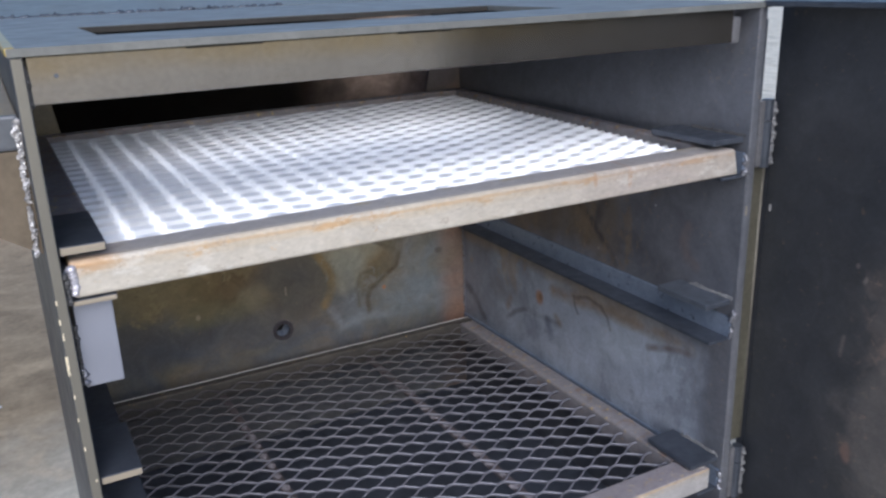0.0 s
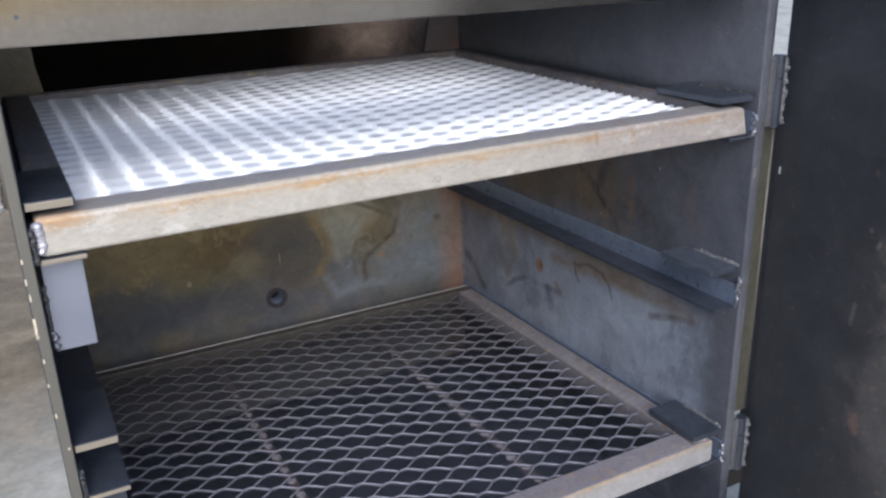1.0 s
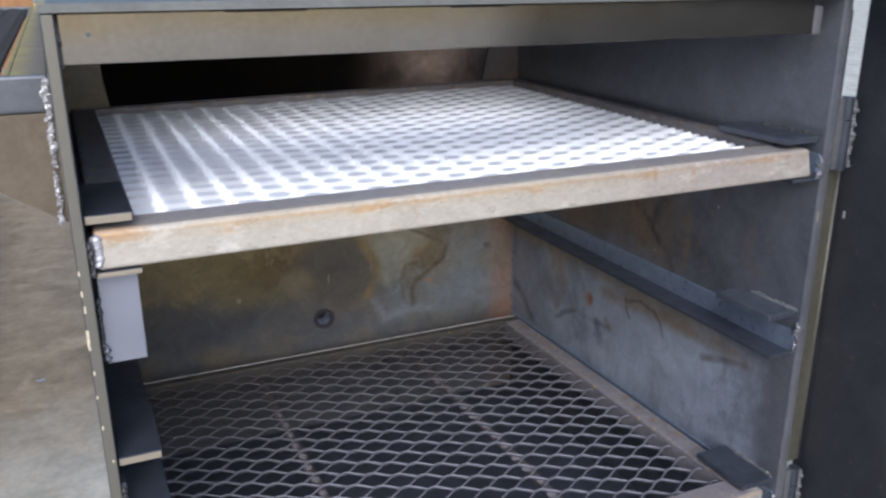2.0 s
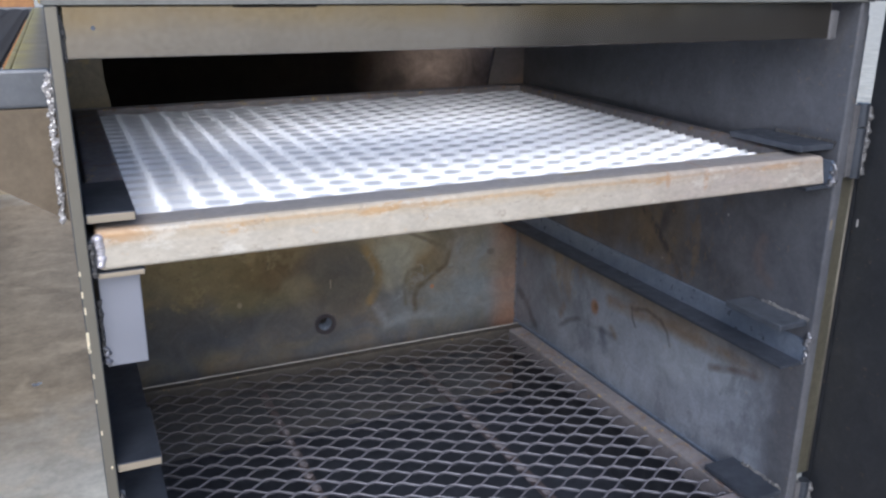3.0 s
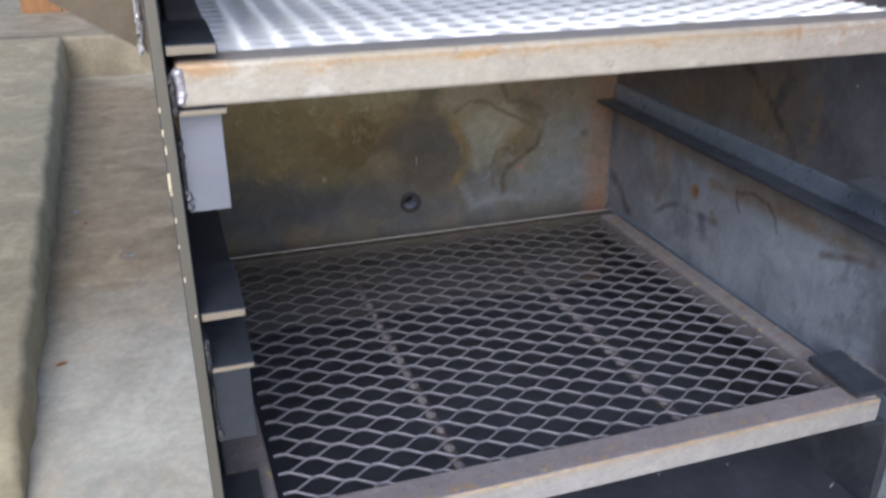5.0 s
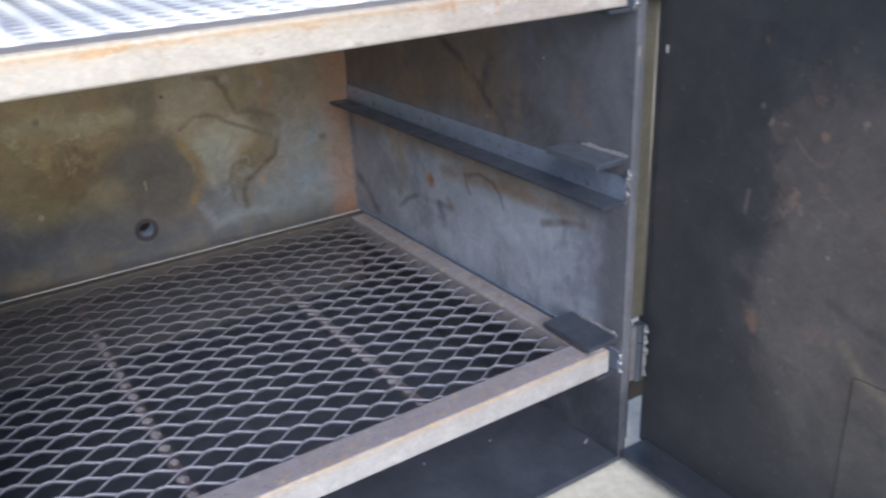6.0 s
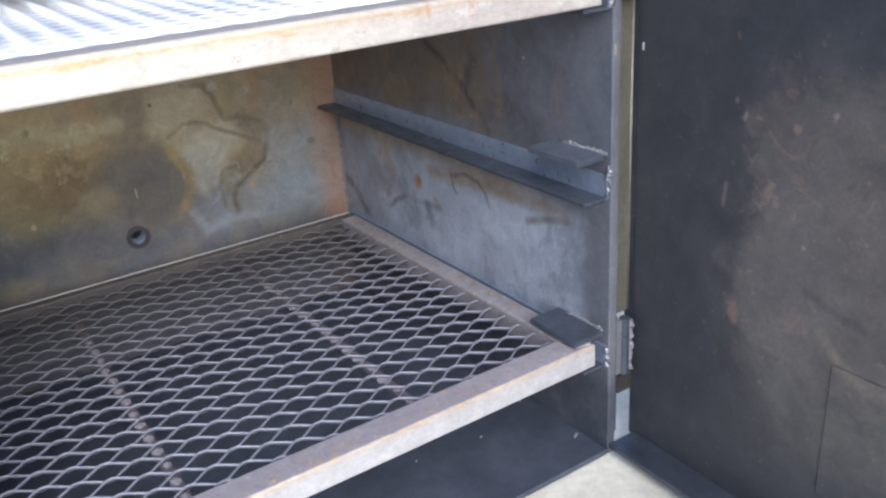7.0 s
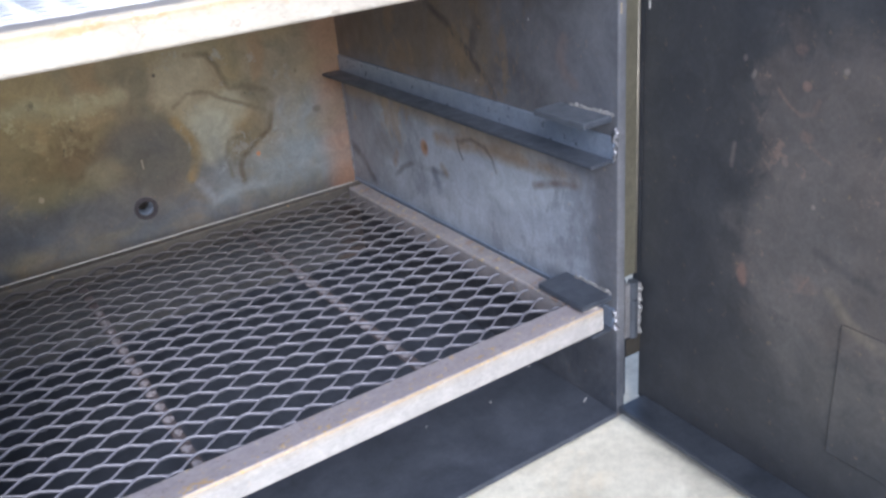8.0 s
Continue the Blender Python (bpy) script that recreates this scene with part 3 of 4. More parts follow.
LOW_TUBE = steel(
    "grey_tube", (0.46, 0.44, 0.445), (0.52, 0.5, 0.5), (0.44, 0.36, 0.28), 0.25, 24.0, (0.38, 0.55), 0.3, 320, 0.2, 0.35, streak=(0.6, 1.0, 1.0), stretch=(0.7, 1.0, 1.0), wear=0.4,
    marks=(
        ((0.46, 0.39, 0.3), 0.5, (("Z", 0.016, 0.0215, 0.004, 60.0), ("Z", 0.0262, 0.0252, 0.001, 60.0))),
        ((0.48, 0.32, 0.15), 0.6, (("Z", 0.0222, 0.024, 0.0025, 60.0), ("Z", 0.0266, 0.0254, 0.001, 60.0))),
        # Mauve-grey top face, darker than the front: its weaker light is painted in.
        ((0.38, 0.345, 0.38), 1.0, (("Z", 0.0254, 0.0259, 0.0, 60.0),)),
        ((0.4, 0.365, 0.4), 1.0, (("Z", 0.0254, 0.0259, 0.0, 60.0),)),
        ((0.33, 0.275, 0.275), 0.25, (("Z", 0.0254, 0.0259, 0.0, 60.0), ("Y", -0.256, -0.2475, 0.004, 40.0), ("Y", -0.236, -0.243, 0.004, 40.0))),
    ),
    flecks=(
        ((0.62, 0.42, 0.16), 0.9, 95.0, 0.57, (("Z", 0.0225, 0.0238, 0.0, 60.0), ("Y", -0.238, -0.246, 0.003, 30.0))),
        ((0.58, 0.38, 0.16), 0.8, 70.0, 0.6, (("Z", 0.0235, 0.0245, 0.0, 60.0),)),
        ((0.6, 0.59, 0.58), 0.5, 60.0, 0.57, (("Z", 0.024, 0.0225, 0.0, 60.0),)),
        ((0.75, 0.58, 0.34), 0.9, 170.0, 0.6, (("Z", 0.0235, 0.0245, 0.0, 60.0),)),
        ((0.2, 0.15, 0.14), 0.6, 210.0, 0.58, (("Z", 0.0235, 0.0245, 0.0, 60.0),)),
    ),
)
SIDE_TUBE = steel("dusty_tube", (0.29, 0.268, 0.285), (0.35, 0.325, 0.34), (0.22, 0.16, 0.12), 0.33, 24.0, (0.42, 0.6), 0.3, 320, 0.2, 0.8, flecks=(((0.3, 0.2, 0.15), 0.7, 45.0, 0.55, (("Z", 0.022, 0.024, 0.0, 60.0),)), ((0.7, 0.5, 0.2), 0.95, 110.0, 0.58, (("Z", 0.022, 0.024, 0.0, 60.0),))))
BACK_TUBE = steel("browned_tube", (0.075, 0.067, 0.06), (0.1, 0.088, 0.075), (0.2, 0.14, 0.07), 0.35, 20.0, (0.45, 0.6), 0.2, flecks=(((0.45, 0.3, 0.12), 0.7, 50.0, 0.6, (("Z", 0.022, 0.024, 0.0, 60.0),)),))
PALE_EDGE = plain_metal("pale_edge", (0.5, 0.49, 0.49), 0.4, 0.2, 0.1, (0.36, 0.33, 0.31), 0.3)
REAR_GLINT = plain_metal("rear_glint", (0.6, 0.58, 0.56), 0.45, 0.3, 0.1, (0.2, 0.17, 0.15), 0.45)
EDGE = plain_metal("cut_edge", (0.31, 0.265, 0.205), 0.5, 0.3)
WALL_EDGE = plain_metal("wall_edge", (0.185, 0.172, 0.145), 0.42, 0.5, 0.1)
BRIGHT = plain_metal("bright_bracket", (0.3, 0.31, 0.37), 0.4, 0.6, 0.04, (0.27, 0.28, 0.34), 0.3, 25)
ZINC = plain_metal("zinc_mesh", (0.83, 0.84, 0.88), 0.57, 0.42, 0.06, (0.78, 0.79, 0.83), 0.3)
MID_STOP = steel("blue_stop_steel", (0.13, 0.147, 0.185), (0.165, 0.186, 0.23), (0.16, 0.15, 0.15), 0.25, 14.0)
# The burnt tone also paints the upper rack's shade over the rear.
MESH = plain_metal("dull_mesh", (0.19, 0.186, 0.22), 0.5, 0.4, 0.3, (0.16, 0.15, 0.17), 0.4, burnt=(0.1, 0.085, 0.068))
BLACK_MESH = plain_metal("black_mesh", (0.028, 0.028, 0.032), 0.75, 0.05, 0.3, (0.025, 0.025, 0.025), 0.35)
# The pale mark paints the light on the duct's right end.
DUCT = steel("dark_duct", (0.03, 0.026, 0.022), (0.042, 0.034, 0.027), (0.06, 0.042, 0.03), 0.35, 7.0, (0.6, 0.8), 0.1, marks=(((0.62, 0.46, 0.36), 0.95, (("X", 0.13, 0.26, 0.02, 8.0),)),))
WELD_BRIGHT = plain_metal("fresh_weld", (0.55, 0.53, 0.53), 0.34, 0.6, 0.5, (0.11, 0.1, 0.1), 0.55, 95)
CORNER = plain_metal("corner_weld", (0.62, 0.6, 0.66), 0.3, 0.6, 0.3, (0.3, 0.29, 0.36), 0.4, 120)
WELD_DULL = plain_metal("dull_weld", (0.2, 0.197, 0.205), 0.55, 0.4, 0.6, (0.1, 0.1, 0.11), 0.5, 220)
CREAM = plain_metal("cream_weld", (0.36, 0.325, 0.3), 0.5, 0.2, 0.4, (0.26, 0.22, 0.2), 0.45, 140)
WELD_DARK = plain_metal("dark_weld", (0.07, 0.068, 0.07), 0.55, 0.3, 0.6, (0.05, 0.05, 0.052), 0.5, 220)
WELD = plain_metal("weld_metal", (0.27, 0.27, 0.3), 0.36, 0.7, 0.5, (0.1, 0.1, 0.12), 0.55, 160)
RUSTY = plain_metal("rusty_spot", (0.27, 0.25, 0.27), 0.7, 0.2, 0.5, (0.13, 0.095, 0.085), 0.5, 120)
BAR_RUST = plain_metal("rusty_bar", (0.12, 0.1, 0.105), 0.7, 0.2, 0.5, (0.1, 0.075, 0.07), 0.5, 80)
# Near black for burn marks, the stub, and shade in slot and bore.
BURN_AND_SHADE = plain_metal("burn_and_shade_black", (0.02, 0.017, 0.014), 0.75, 0.1, 0.2, (0.03, 0.024, 0.018))
CHIP = plain_metal("bare_chip", (0.9, 0.8, 0.6), 0.3, 0.6)


def concrete(name, tone, tone2, dark_tone, dark_tone2):
    m, n, l, p = material(name)
    co = coords(n)
    blotch = ramp(n, l, noise_node(n, l, co, 9.0, 8, 0.6, 0.6), [(0.36, tone2), (0.6, tone)])
    pale = ramp(n, l, noise_node(n, l, co, 13.0, 5, 0.55, 0.8), [(0.54, gray(0)), (0.72, gray(0.3))])
    # Brown patch: soil, with the shade under the shelf put into its colour.
    soil_and_shade = ramp(n, l, blot(n, l, co, "XY", (-0.5, 1.5), (1.2, 0.95), 0.0, 0.25), [(0.0, gray(1)), (0.38, gray(1)), (0.55, gray(0))])
    blotch = mix(n, l, soil_and_shade, blotch, ramp(n, l, noise_node(n, l, co, 16.0, 9, 0.7, 0.2), [(0.33, dark_tone2), (0.66, dark_tone)]))
    blotch = mix(n, l, pale, blotch, tuple(min(0.85, c * 1.7) for c in dark_tone))
    grit = noise_node(n, l, co, 90, 6, 0.7)
    colour = mix(n, l, 0.5, blotch, ramp(n, l, grit, [(0.3, gray(0.6)), (0.62, gray(1.0))]), "MULTIPLY")
    l.new(colour, p.inputs["Base Color"])
    p.inputs["Roughness"].default_value = 0.9
    bump(n, l, p, noise_node(n, l, co, 34, 9, 0.75), 0.3, 0.004)
    return m


CONCRETE = concrete("concrete", (0.7, 0.66, 0.56), (0.48, 0.45, 0.375), (0.44, 0.345, 0.225), (0.27, 0.208, 0.132))
SLAB = concrete("slab_concrete", (0.47, 0.4, 0.27), (0.36, 0.305, 0.2), (0.46, 0.395, 0.265), (0.35, 0.3, 0.195))
CONCRETE_EDGE = concrete("kerb_concrete", (0.4, 0.345, 0.25), (0.27, 0.23, 0.165), (0.36, 0.3, 0.21), (0.22, 0.18, 0.125))


# ---- building blocks ----
def thing(name, place, label, category, group="", kind=""):
    ob = new(name)
    ob.location = place
    ob.empty_display_size = 0.05
    return tagged(ob, label, category, group, kind)


def place_of(ob):
    p = Vector((0, 0, 0))
    while ob:
        p += ob.location
        ob = ob.parent
    return p


def part(name, bm, mat, parent=None, label="", smooth=False):
    """Links a bmesh, modelled in world coordinates, as one mesh object under parent."""
    mesh = bpy.data.meshes.new(name)
    base = place_of(parent) if parent else Vector((0, 0, 0))
    bmesh.ops.translate(bm, verts=bm.verts, vec=-base)
    if smooth:
        for f in bm.faces:
            f.smooth = True
    bm.to_mesh(mesh)
    bm.free()
    for one in mat if isinstance(mat, (list, tuple)) else (mat,):
        mesh.materials.append(one)
    ob = new(name, mesh)
    ob.parent = parent
    return tagged(ob, label)


def add_box(bm, lo, hi, bevel=0.0, segments=2):
    r = bmesh.ops.create_cube(bm, size=1.0)
    c, s = (Vector(lo) + Vector(hi)) / 2, Vector(hi) - Vector(lo)
    bmesh.ops.transform(bm, matrix=Matrix.Translation(c) @ Matrix.Diagonal((*s, 1)), verts=r["verts"])
    if bevel:
        edges = list({e for v in r["verts"] for e in v.link_edges})
        bmesh.ops.bevel(bm, geom=edges, offset=bevel, segments=segments, affect="EDGES", profile=0.6)
    return bm


def block(lo, hi, bevel=0.0, segments=2):
    return add_box(bmesh.new(), lo, hi, bevel, segments)


def add_tube(bm, a, b, r, sides=16, r2=None):
    a, b = Vector(a), Vector(b)
    c = bmesh.ops.create_cone(bm, cap_ends=True, segments=sides, radius1=r, radius2=r if r2 is None else r2, depth=(b - a).length)
    turn = (b - a).to_track_quat("Z", "Y").to_matrix().to_4x4()
    bmesh.ops.transform(bm, matrix=Matrix.Translation((a + b) / 2) @ turn, verts=c["verts"])
    return bm


def weld(a, b, r, seed=0, ragged=0.35):
    """One bead from a to b: a bent tube whose rings swell and wander like overlapping drops."""
    rnd = random.Random(seed)
    bm = bmesh.new()
    a, b = Vector(a), Vector(b)
    along = (b - a).normalized()
    side = along.orthogonal().normalized()
    other = along.cross(side)
    count, sides = max(6, int((b - a).length / (r * 0.42))), 10
    prev, size, shift = None, 1.0, Vector((0, 0, 0))
    for k in range(count + 1):
        if k % 3 == 0:
            size = 1 + ragged * (rnd.random() * 2 - 1)
            shift = side * (rnd.random() - 0.5) * r * 0.8 + other * (rnd.random() - 0.5) * r * 0.8
        swell = r * size * (0.72 + 0.28 * math.sin((k % 3 + 0.5) / 3 * math.pi)) * (0.35 if k in (0, count) else 1.0)
        at = a.lerp(b, k / count) + shift
        turn = rnd.random() * 0.5
        ring = [bm.verts.new(at + (side * math.cos(q) + other * math.sin(q)) * swell * (0.85 + 0.3 * rnd.random())) for q in (2 * math.pi * (c + turn) / sides for c in range(sides))]
        if prev:
            for c in range(sides):
                bm.faces.new((prev[c], prev[(c + 1) % sides], ring[(c + 1) % sides], ring[c]))
        else:
            bm.faces.new(ring[::-1])
        prev = ring
    bm.faces.new(prev)
    bmesh.ops.recalc_face_normals(bm, faces=bm.faces)
    for f in bm.faces:
        f.smooth = True
    return bm


def stitch(a, b, r, seed, gap=0.25):
    """A hand-laid weld: drops of uneven size along a line, some missing, run together into one mesh."""
    rnd = random.Random(seed)
    bm = bmesh.new()
    a, b = Vector(a), Vector(b)
    at, length = 0.0, (b - a).length
    while at < length:
        size = r * (0.55 + 0.75 * rnd.random())
        if rnd.random() > gap:
            drop = bmesh.ops.create_icosphere(bm, subdivisions=2, radius=size)["verts"]
            shape = Vector((0.6 + 0.6 * rnd.random(), 0.7, 0.45 + 0.9 * rnd.random()))
            turn = Matrix.Rotation((rnd.random() - 0.5) * 1.2, 3, "Y")
            middle = a + (b - a) * (at / length) + Vector(((rnd.random() - 0.5) * r * 0.9, (rnd.random() - 0.5) * r * 0.4, 0))
            for v in drop:
                rough = 1 + 0.9 * noise.noise(v.co * 900.0 + Vector((seed, at * 900, 0)))
                v.co = middle + turn @ (v.co * shape) * rough
        at += size * 0.8
    return bm


def plate_with_opening(lo, hi, hole_lo, hi_hole, z0, z1):
    """A flat plate between z0 and z1 with a rectangular opening cut through it."""
    bm = bmesh.new()
    out = [(lo[0], lo[1]), (hi[0], lo[1]), (hi[0], hi[1]), (lo[0], hi[1])]
    ins = [(hole_lo[0], hole_lo[1]), (hi_hole[0], hole_lo[1]), (hi_hole[0], hi_hole[1]), (hole_lo[0], hi_hole[1])]
    rings = [[bm.verts.new((x, y, z)) for x, y in r] for r in (out, ins) for z in (z0, z1)]
    o0, o1, i0, i1 = rings
    for k in range(4):
        j = (k + 1) % 4
        bm.faces.new((o1[k], o1[j], i1[j], i1[k]))
        bm.faces.new((o0[j], o0[k], i0[k], i0[j]))
        bm.faces.new((o0[k], o0[j], o1[j], o1[k]))
        bm.faces.new((i0[j], i0[k], i1[k], i1[j]))
    return bm


def wall_with_round_hole(x0, x1, z0, z1, y0, y1, cx, cz, r, n=40):
    """An upright plate from y0 to y1 with a round opening at (cx, cz)."""
    bm = bmesh.new()
    angles = sorted([2 * math.pi * k / n for k in range(n)] + [math.atan2(z - cz, x - cx) % (2 * math.pi) for x in (x0, x1) for z in (z0, z1)])
    rings = []
    for y in (y0, y1):
        inner, outer = [], []
        for a in angles:
            c, s = math.cos(a), math.sin(a)
            reach = min(((x1 if c > 0 else x0) - cx) / c if abs(c) > 1e-9 else 1e9, ((z1 if s > 0 else z0) - cz) / s if abs(s) > 1e-9 else 1e9)
            inner.append(bm.verts.new((cx + r * c, y, cz + r * s)))
            outer.append(bm.verts.new((cx + reach * c, y, cz + reach * s)))
        rings.append((inner, outer))
    (i0, o0), (i1, o1) = rings
    for k in range(len(angles)):
        j = (k + 1) % len(angles)
        bm.faces.new((i0[k], i0[j], o0[j], o0[k]))
        bm.faces.new((i1[j], i1[k], o1[k], o1[j]))
        bm.faces.new((i0[j], i0[k], i1[k], i1[j]))
        bm.faces.new((o0[k], o0[j], o1[j], o1[k]))
    bmesh.ops.recalc_face_normals(bm, faces=bm.faces)
    return bm


def strand_mesh(x0, x1, sign, long_way, swing, width, thick, lean, x_start, flat, bond_twist=0.0, lift=0.34):
    """One wavy strand of raised diamond mesh along x, leaning on its edge."""
    bm = bmesh.new()
    k, path = math.floor((x0 - x_start) / (long_way / 2)) - 1, []
    while x_start + k * long_way / 2 <= x1 + long_way:
        here = sign if k % 2 == 0 else -sign
        for u, w in ((-flat - 0.06, 0.8), (-flat, 1.0), (flat, 1.0), (flat + 0.06, 0.8), (0.25, 0.0)):
            path.append((x_start + k * long_way / 2 + u * long_way, here * w))
        k += 1
    prev = None
    for x, w in path:
        if x < x0 or x > x1:
            continue
        c = Vector((x, w * swing, w * swing * lift))
        twist = lean - bond_twist * (abs(w) - 0.5)
        across = Vector((0, math.cos(twist), math.sin(twist))) * width / 2
        up = Vector((0, -math.sin(twist), math.cos(twist))) * thick / 2
        ring = [bm.verts.new(c + across * a + up * b) for a, b in ((-1, -1), (1, -1), (1, 1), (-1, 1))]
        if prev:
            for q in range(4):
                bm.faces.new((prev[q], prev[(q + 1) % 4], ring[(q + 1) % 4], ring[q]))
        prev = ring
    bmesh.ops.recalc_face_normals(bm, faces=bm.faces)
    mesh = bpy.data.meshes.new("strand")
    bm.to_mesh(mesh)
    bm.free()
    return mesh


def prism(outline, y0, y1):
    """An upright plate between y0 and y1 with the given outline in x and z."""
    bm = bmesh.new()
    front = [bm.verts.new((x, y0, z)) for x, z in outline]
    back = [bm.verts.new((x, y1, z)) for x, z in outline]
    bm.faces.new(front)
    bm.faces.new(back[::-1])
    for k in range(len(outline)):
        j = (k + 1) % len(outline)
        bm.faces.new((front[k], back[k], back[j], front[j]))
    bmesh.ops.recalc_face_normals(bm, faces=bm.faces)
    return bm


def expanded_metal(parent, mat, x0, x1, y0, y1, z, x_start, y_start, long_way=0.0495, short_way=0.0255, width=0.0034, thick=0.0018, tilt=50.0, flat=0.07, bond_twist=0.0, lift=0.34):
    """Lays strands side by side so that neighbours meet at their bonds; each strand is a part of parent."""
    swing = short_way / 4 - width / 2 * math.cos(radians(tilt))
    pair = [strand_mesh(x0, x1, s, long_way, swing, width, thick, radians(tilt), x_start, flat, radians(bond_twist), lift) for s in (1, -1)]
    base = place_of(parent)
    for mesh in pair:
        mesh.materials.append(mat)
    half = short_way / 2
    for i in range(math.ceil((y0 - y_start) / half), math.floor((y1 - y_start) / half)):
        ob = new("strand", pair[i % 2])
        ob.parent = parent
        ob.location = Vector((0, y_start + (i + 0.5) * half, z)) - base


# ---- setting ----
GROUND = -0.1465
bm = bmesh.new()
bmesh.ops.create_grid(bm, x_segments=2, y_segments=2, size=300)
bmesh.ops.translate(bm, verts=bm.verts, vec=(0, 0, GROUND))
tagged(part("ground", bm, CONCRETE), "weathered pale concrete yard with stains and grit", "ground", kind="structure")
def slab_top(y):
    """The height of the slab: a ramped end, then a gentle rise."""
    return max(GROUND - 0.02, min(GROUND + 0.004 + (y - 0.25) * 0.36, -0.108 + 0.042 * y + 0.002 * math.sin(y * 23) + 0.0015 * math.sin(y * 61)))


bm = bmesh.new()
rows = []
for k in range(61):
    y = 0.2 + 2.16 * k / 60
    top = slab_top(y)
    edge = -0.189 - 0.0435 * y + 0.0025 * math.sin(y * 31) + 0.002 * math.sin(y * 77 + 1) + 0.001 * math.sin(y * 190)
    rows.append([bm.verts.new(p) for p in ((-3.0, y, top), (-0.6, y, top), (edge - 0.012, y, top), (edge - 0.003, y, top - 0.003), (edge, y, top - 0.011), (edge + 0.004, y, GROUND - 0.05), (-3.0, y, GROUND - 0.05))])
for a, b in zip(rows, rows[1:]):
    for k in range(7):
        bm.faces.new((a[k], a[(k + 1) % 7], b[(k + 1) % 7], b[k]))
bm.faces.new(rows[0])
bm.faces.new(rows[-1][::-1])
bmesh.ops.recalc_face_normals(bm, faces=bm.faces)
tagged(part("slab", bm, SLAB, None, "", True), "pale raised concrete slab beside the steel cabinet", "concrete slab", kind="structure")
tagged(part("kerb", block((-3.0, 2.364, GROUND - 0.05), (2.2, 4.5, -0.018), 0.012, 3), CONCRETE_EDGE), "low concrete ledge across the end of the gap", "kerb", kind="structure")

# ---- cabinet ----
XL, XR, YB, TH, TL, TR, LEAN = -0.0045, 0.6145, 0.548, 0.0065, 0.0075, 0.0100, 0.0095
cabinet = thing("smoker_cabinet", (0.3, 0.26, GROUND), "welded steel smoker cabinet, door open, with bare mill-scale plates", "smoker cabinet")
ZB, ZT = -0.1405, 0.487
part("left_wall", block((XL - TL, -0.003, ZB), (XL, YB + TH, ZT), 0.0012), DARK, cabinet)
strip = part("edge_strip", block((XL - TL + 0.0006, -0.0042, ZB + 0.004), (XL - 0.0006, -0.0026, ZT - 0.001), 0.0005), WALL_EDGE, cabinet, "tan cut edge of the side plate")
part("chip", block((-0.0122, -0.0048, 0.2795), (-0.0104, -0.004, 0.2935), 0.0004), CHIP, strip, "chip of bare bright metal")
bm = block((XR, -0.003, ZB), (XR + TR, YB + TH, ZT), 0.0018)
for v in bm.verts:
    v.co.x -= LEAN * v.co.y / YB
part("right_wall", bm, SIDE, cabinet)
for x, z, size in ((-0.0113, 0.316, 0.004), (-0.0108, 0.305, 0.005), (-0.0108, 0.262, 0.003), (-0.0112, 0.245, 0.0025), (-0.0105, 0.222, 0.003), (-0.007, 0.196, 0.0022), (-0.0112, 0.33, 0.003)):
    part("chip", block((x - 0.0005, -0.0046, z), (x + 0.0006, -0.004, z + size), 0.0002), CHIP, strip, "fleck of bare metal")
part("chip", block((XR + 0.002, -0.0036, 0.287), (XR + 0.004, -0.0028, 0.2965), 0.0003), EDGE, cabinet, "small pale chip on the plate's edge")
HX, HZ = 0.2955, 0.0345
ZD = 0.338
part("weld_bead", weld((XR - LEAN - 0.0012, YB - 0.0012, -0.01), (XR - LEAN - 0.0012, YB - 0.0012, 0.14), 0.0013, 33, 0.7), WELD, cabinet, "thin speckled weld in the corner")
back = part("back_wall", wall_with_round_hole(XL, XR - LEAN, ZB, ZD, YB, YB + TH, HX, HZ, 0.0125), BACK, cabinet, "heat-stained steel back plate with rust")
part("scratch", block((0.3044, YB - 0.0006, 0.0865), (0.3062, YB + 0.0002, 0.0995), 0.0003), EDGE, back, "pale scratch")
part("back_wall_side", prism(((XL, ZD), (0.047, ZD), (0.040, 0.385), (0.037, 0.478), (XL, 0.478)), YB, YB + TH), BACK, cabinet)
part("back_wall_side", prism(((XR - LEAN, ZD), (XR - LEAN, 0.478), (0.565, 0.478), (0.558, 0.41), (0.543, ZD)), YB, YB + TH), BACK, cabinet)
part("back_wall_head", block((XL, YB, 0.4782), (XR - LEAN, YB + TH, ZT), 0.0005), BACK, cabinet)
bm = bmesh.new()
duct_y, duct_r = YB + TH + 0.0002, 0.20
turns = [(XL + duct_r - duct_r * math.cos(radians(a)), duct_y + 0.1 + duct_r * math.sin(radians(a))) for a in range(0, 91, 6)]
turns = [(XL, duct_y)] + turns + [(XL + XR - LEAN - x, y) for x, y in turns[::-1]] + [(XR - LEAN, duct_y)]
rings = [[bm.verts.new((x, y, 0.30)) for x, y in turns], [bm.verts.new((x, y, ZT - 0.0004 + 0.034 * (y - duct_y) / 0.309)) for x, y in turns]]
for k in range(len(turns) - 1):
    bm.faces.new((rings[0][k], rings[0][k + 1], rings[1][k + 1], rings[1][k])).smooth = True
bm.faces.new(rings[0])
bmesh.ops.recalc_face_normals(bm, faces=bm.faces)
bmesh.ops.solidify(bm, geom=list(bm.faces), thickness=0.004)
part("smoke_duct", bm, DUCT, cabinet, "dark duct behind the back plate's opening")
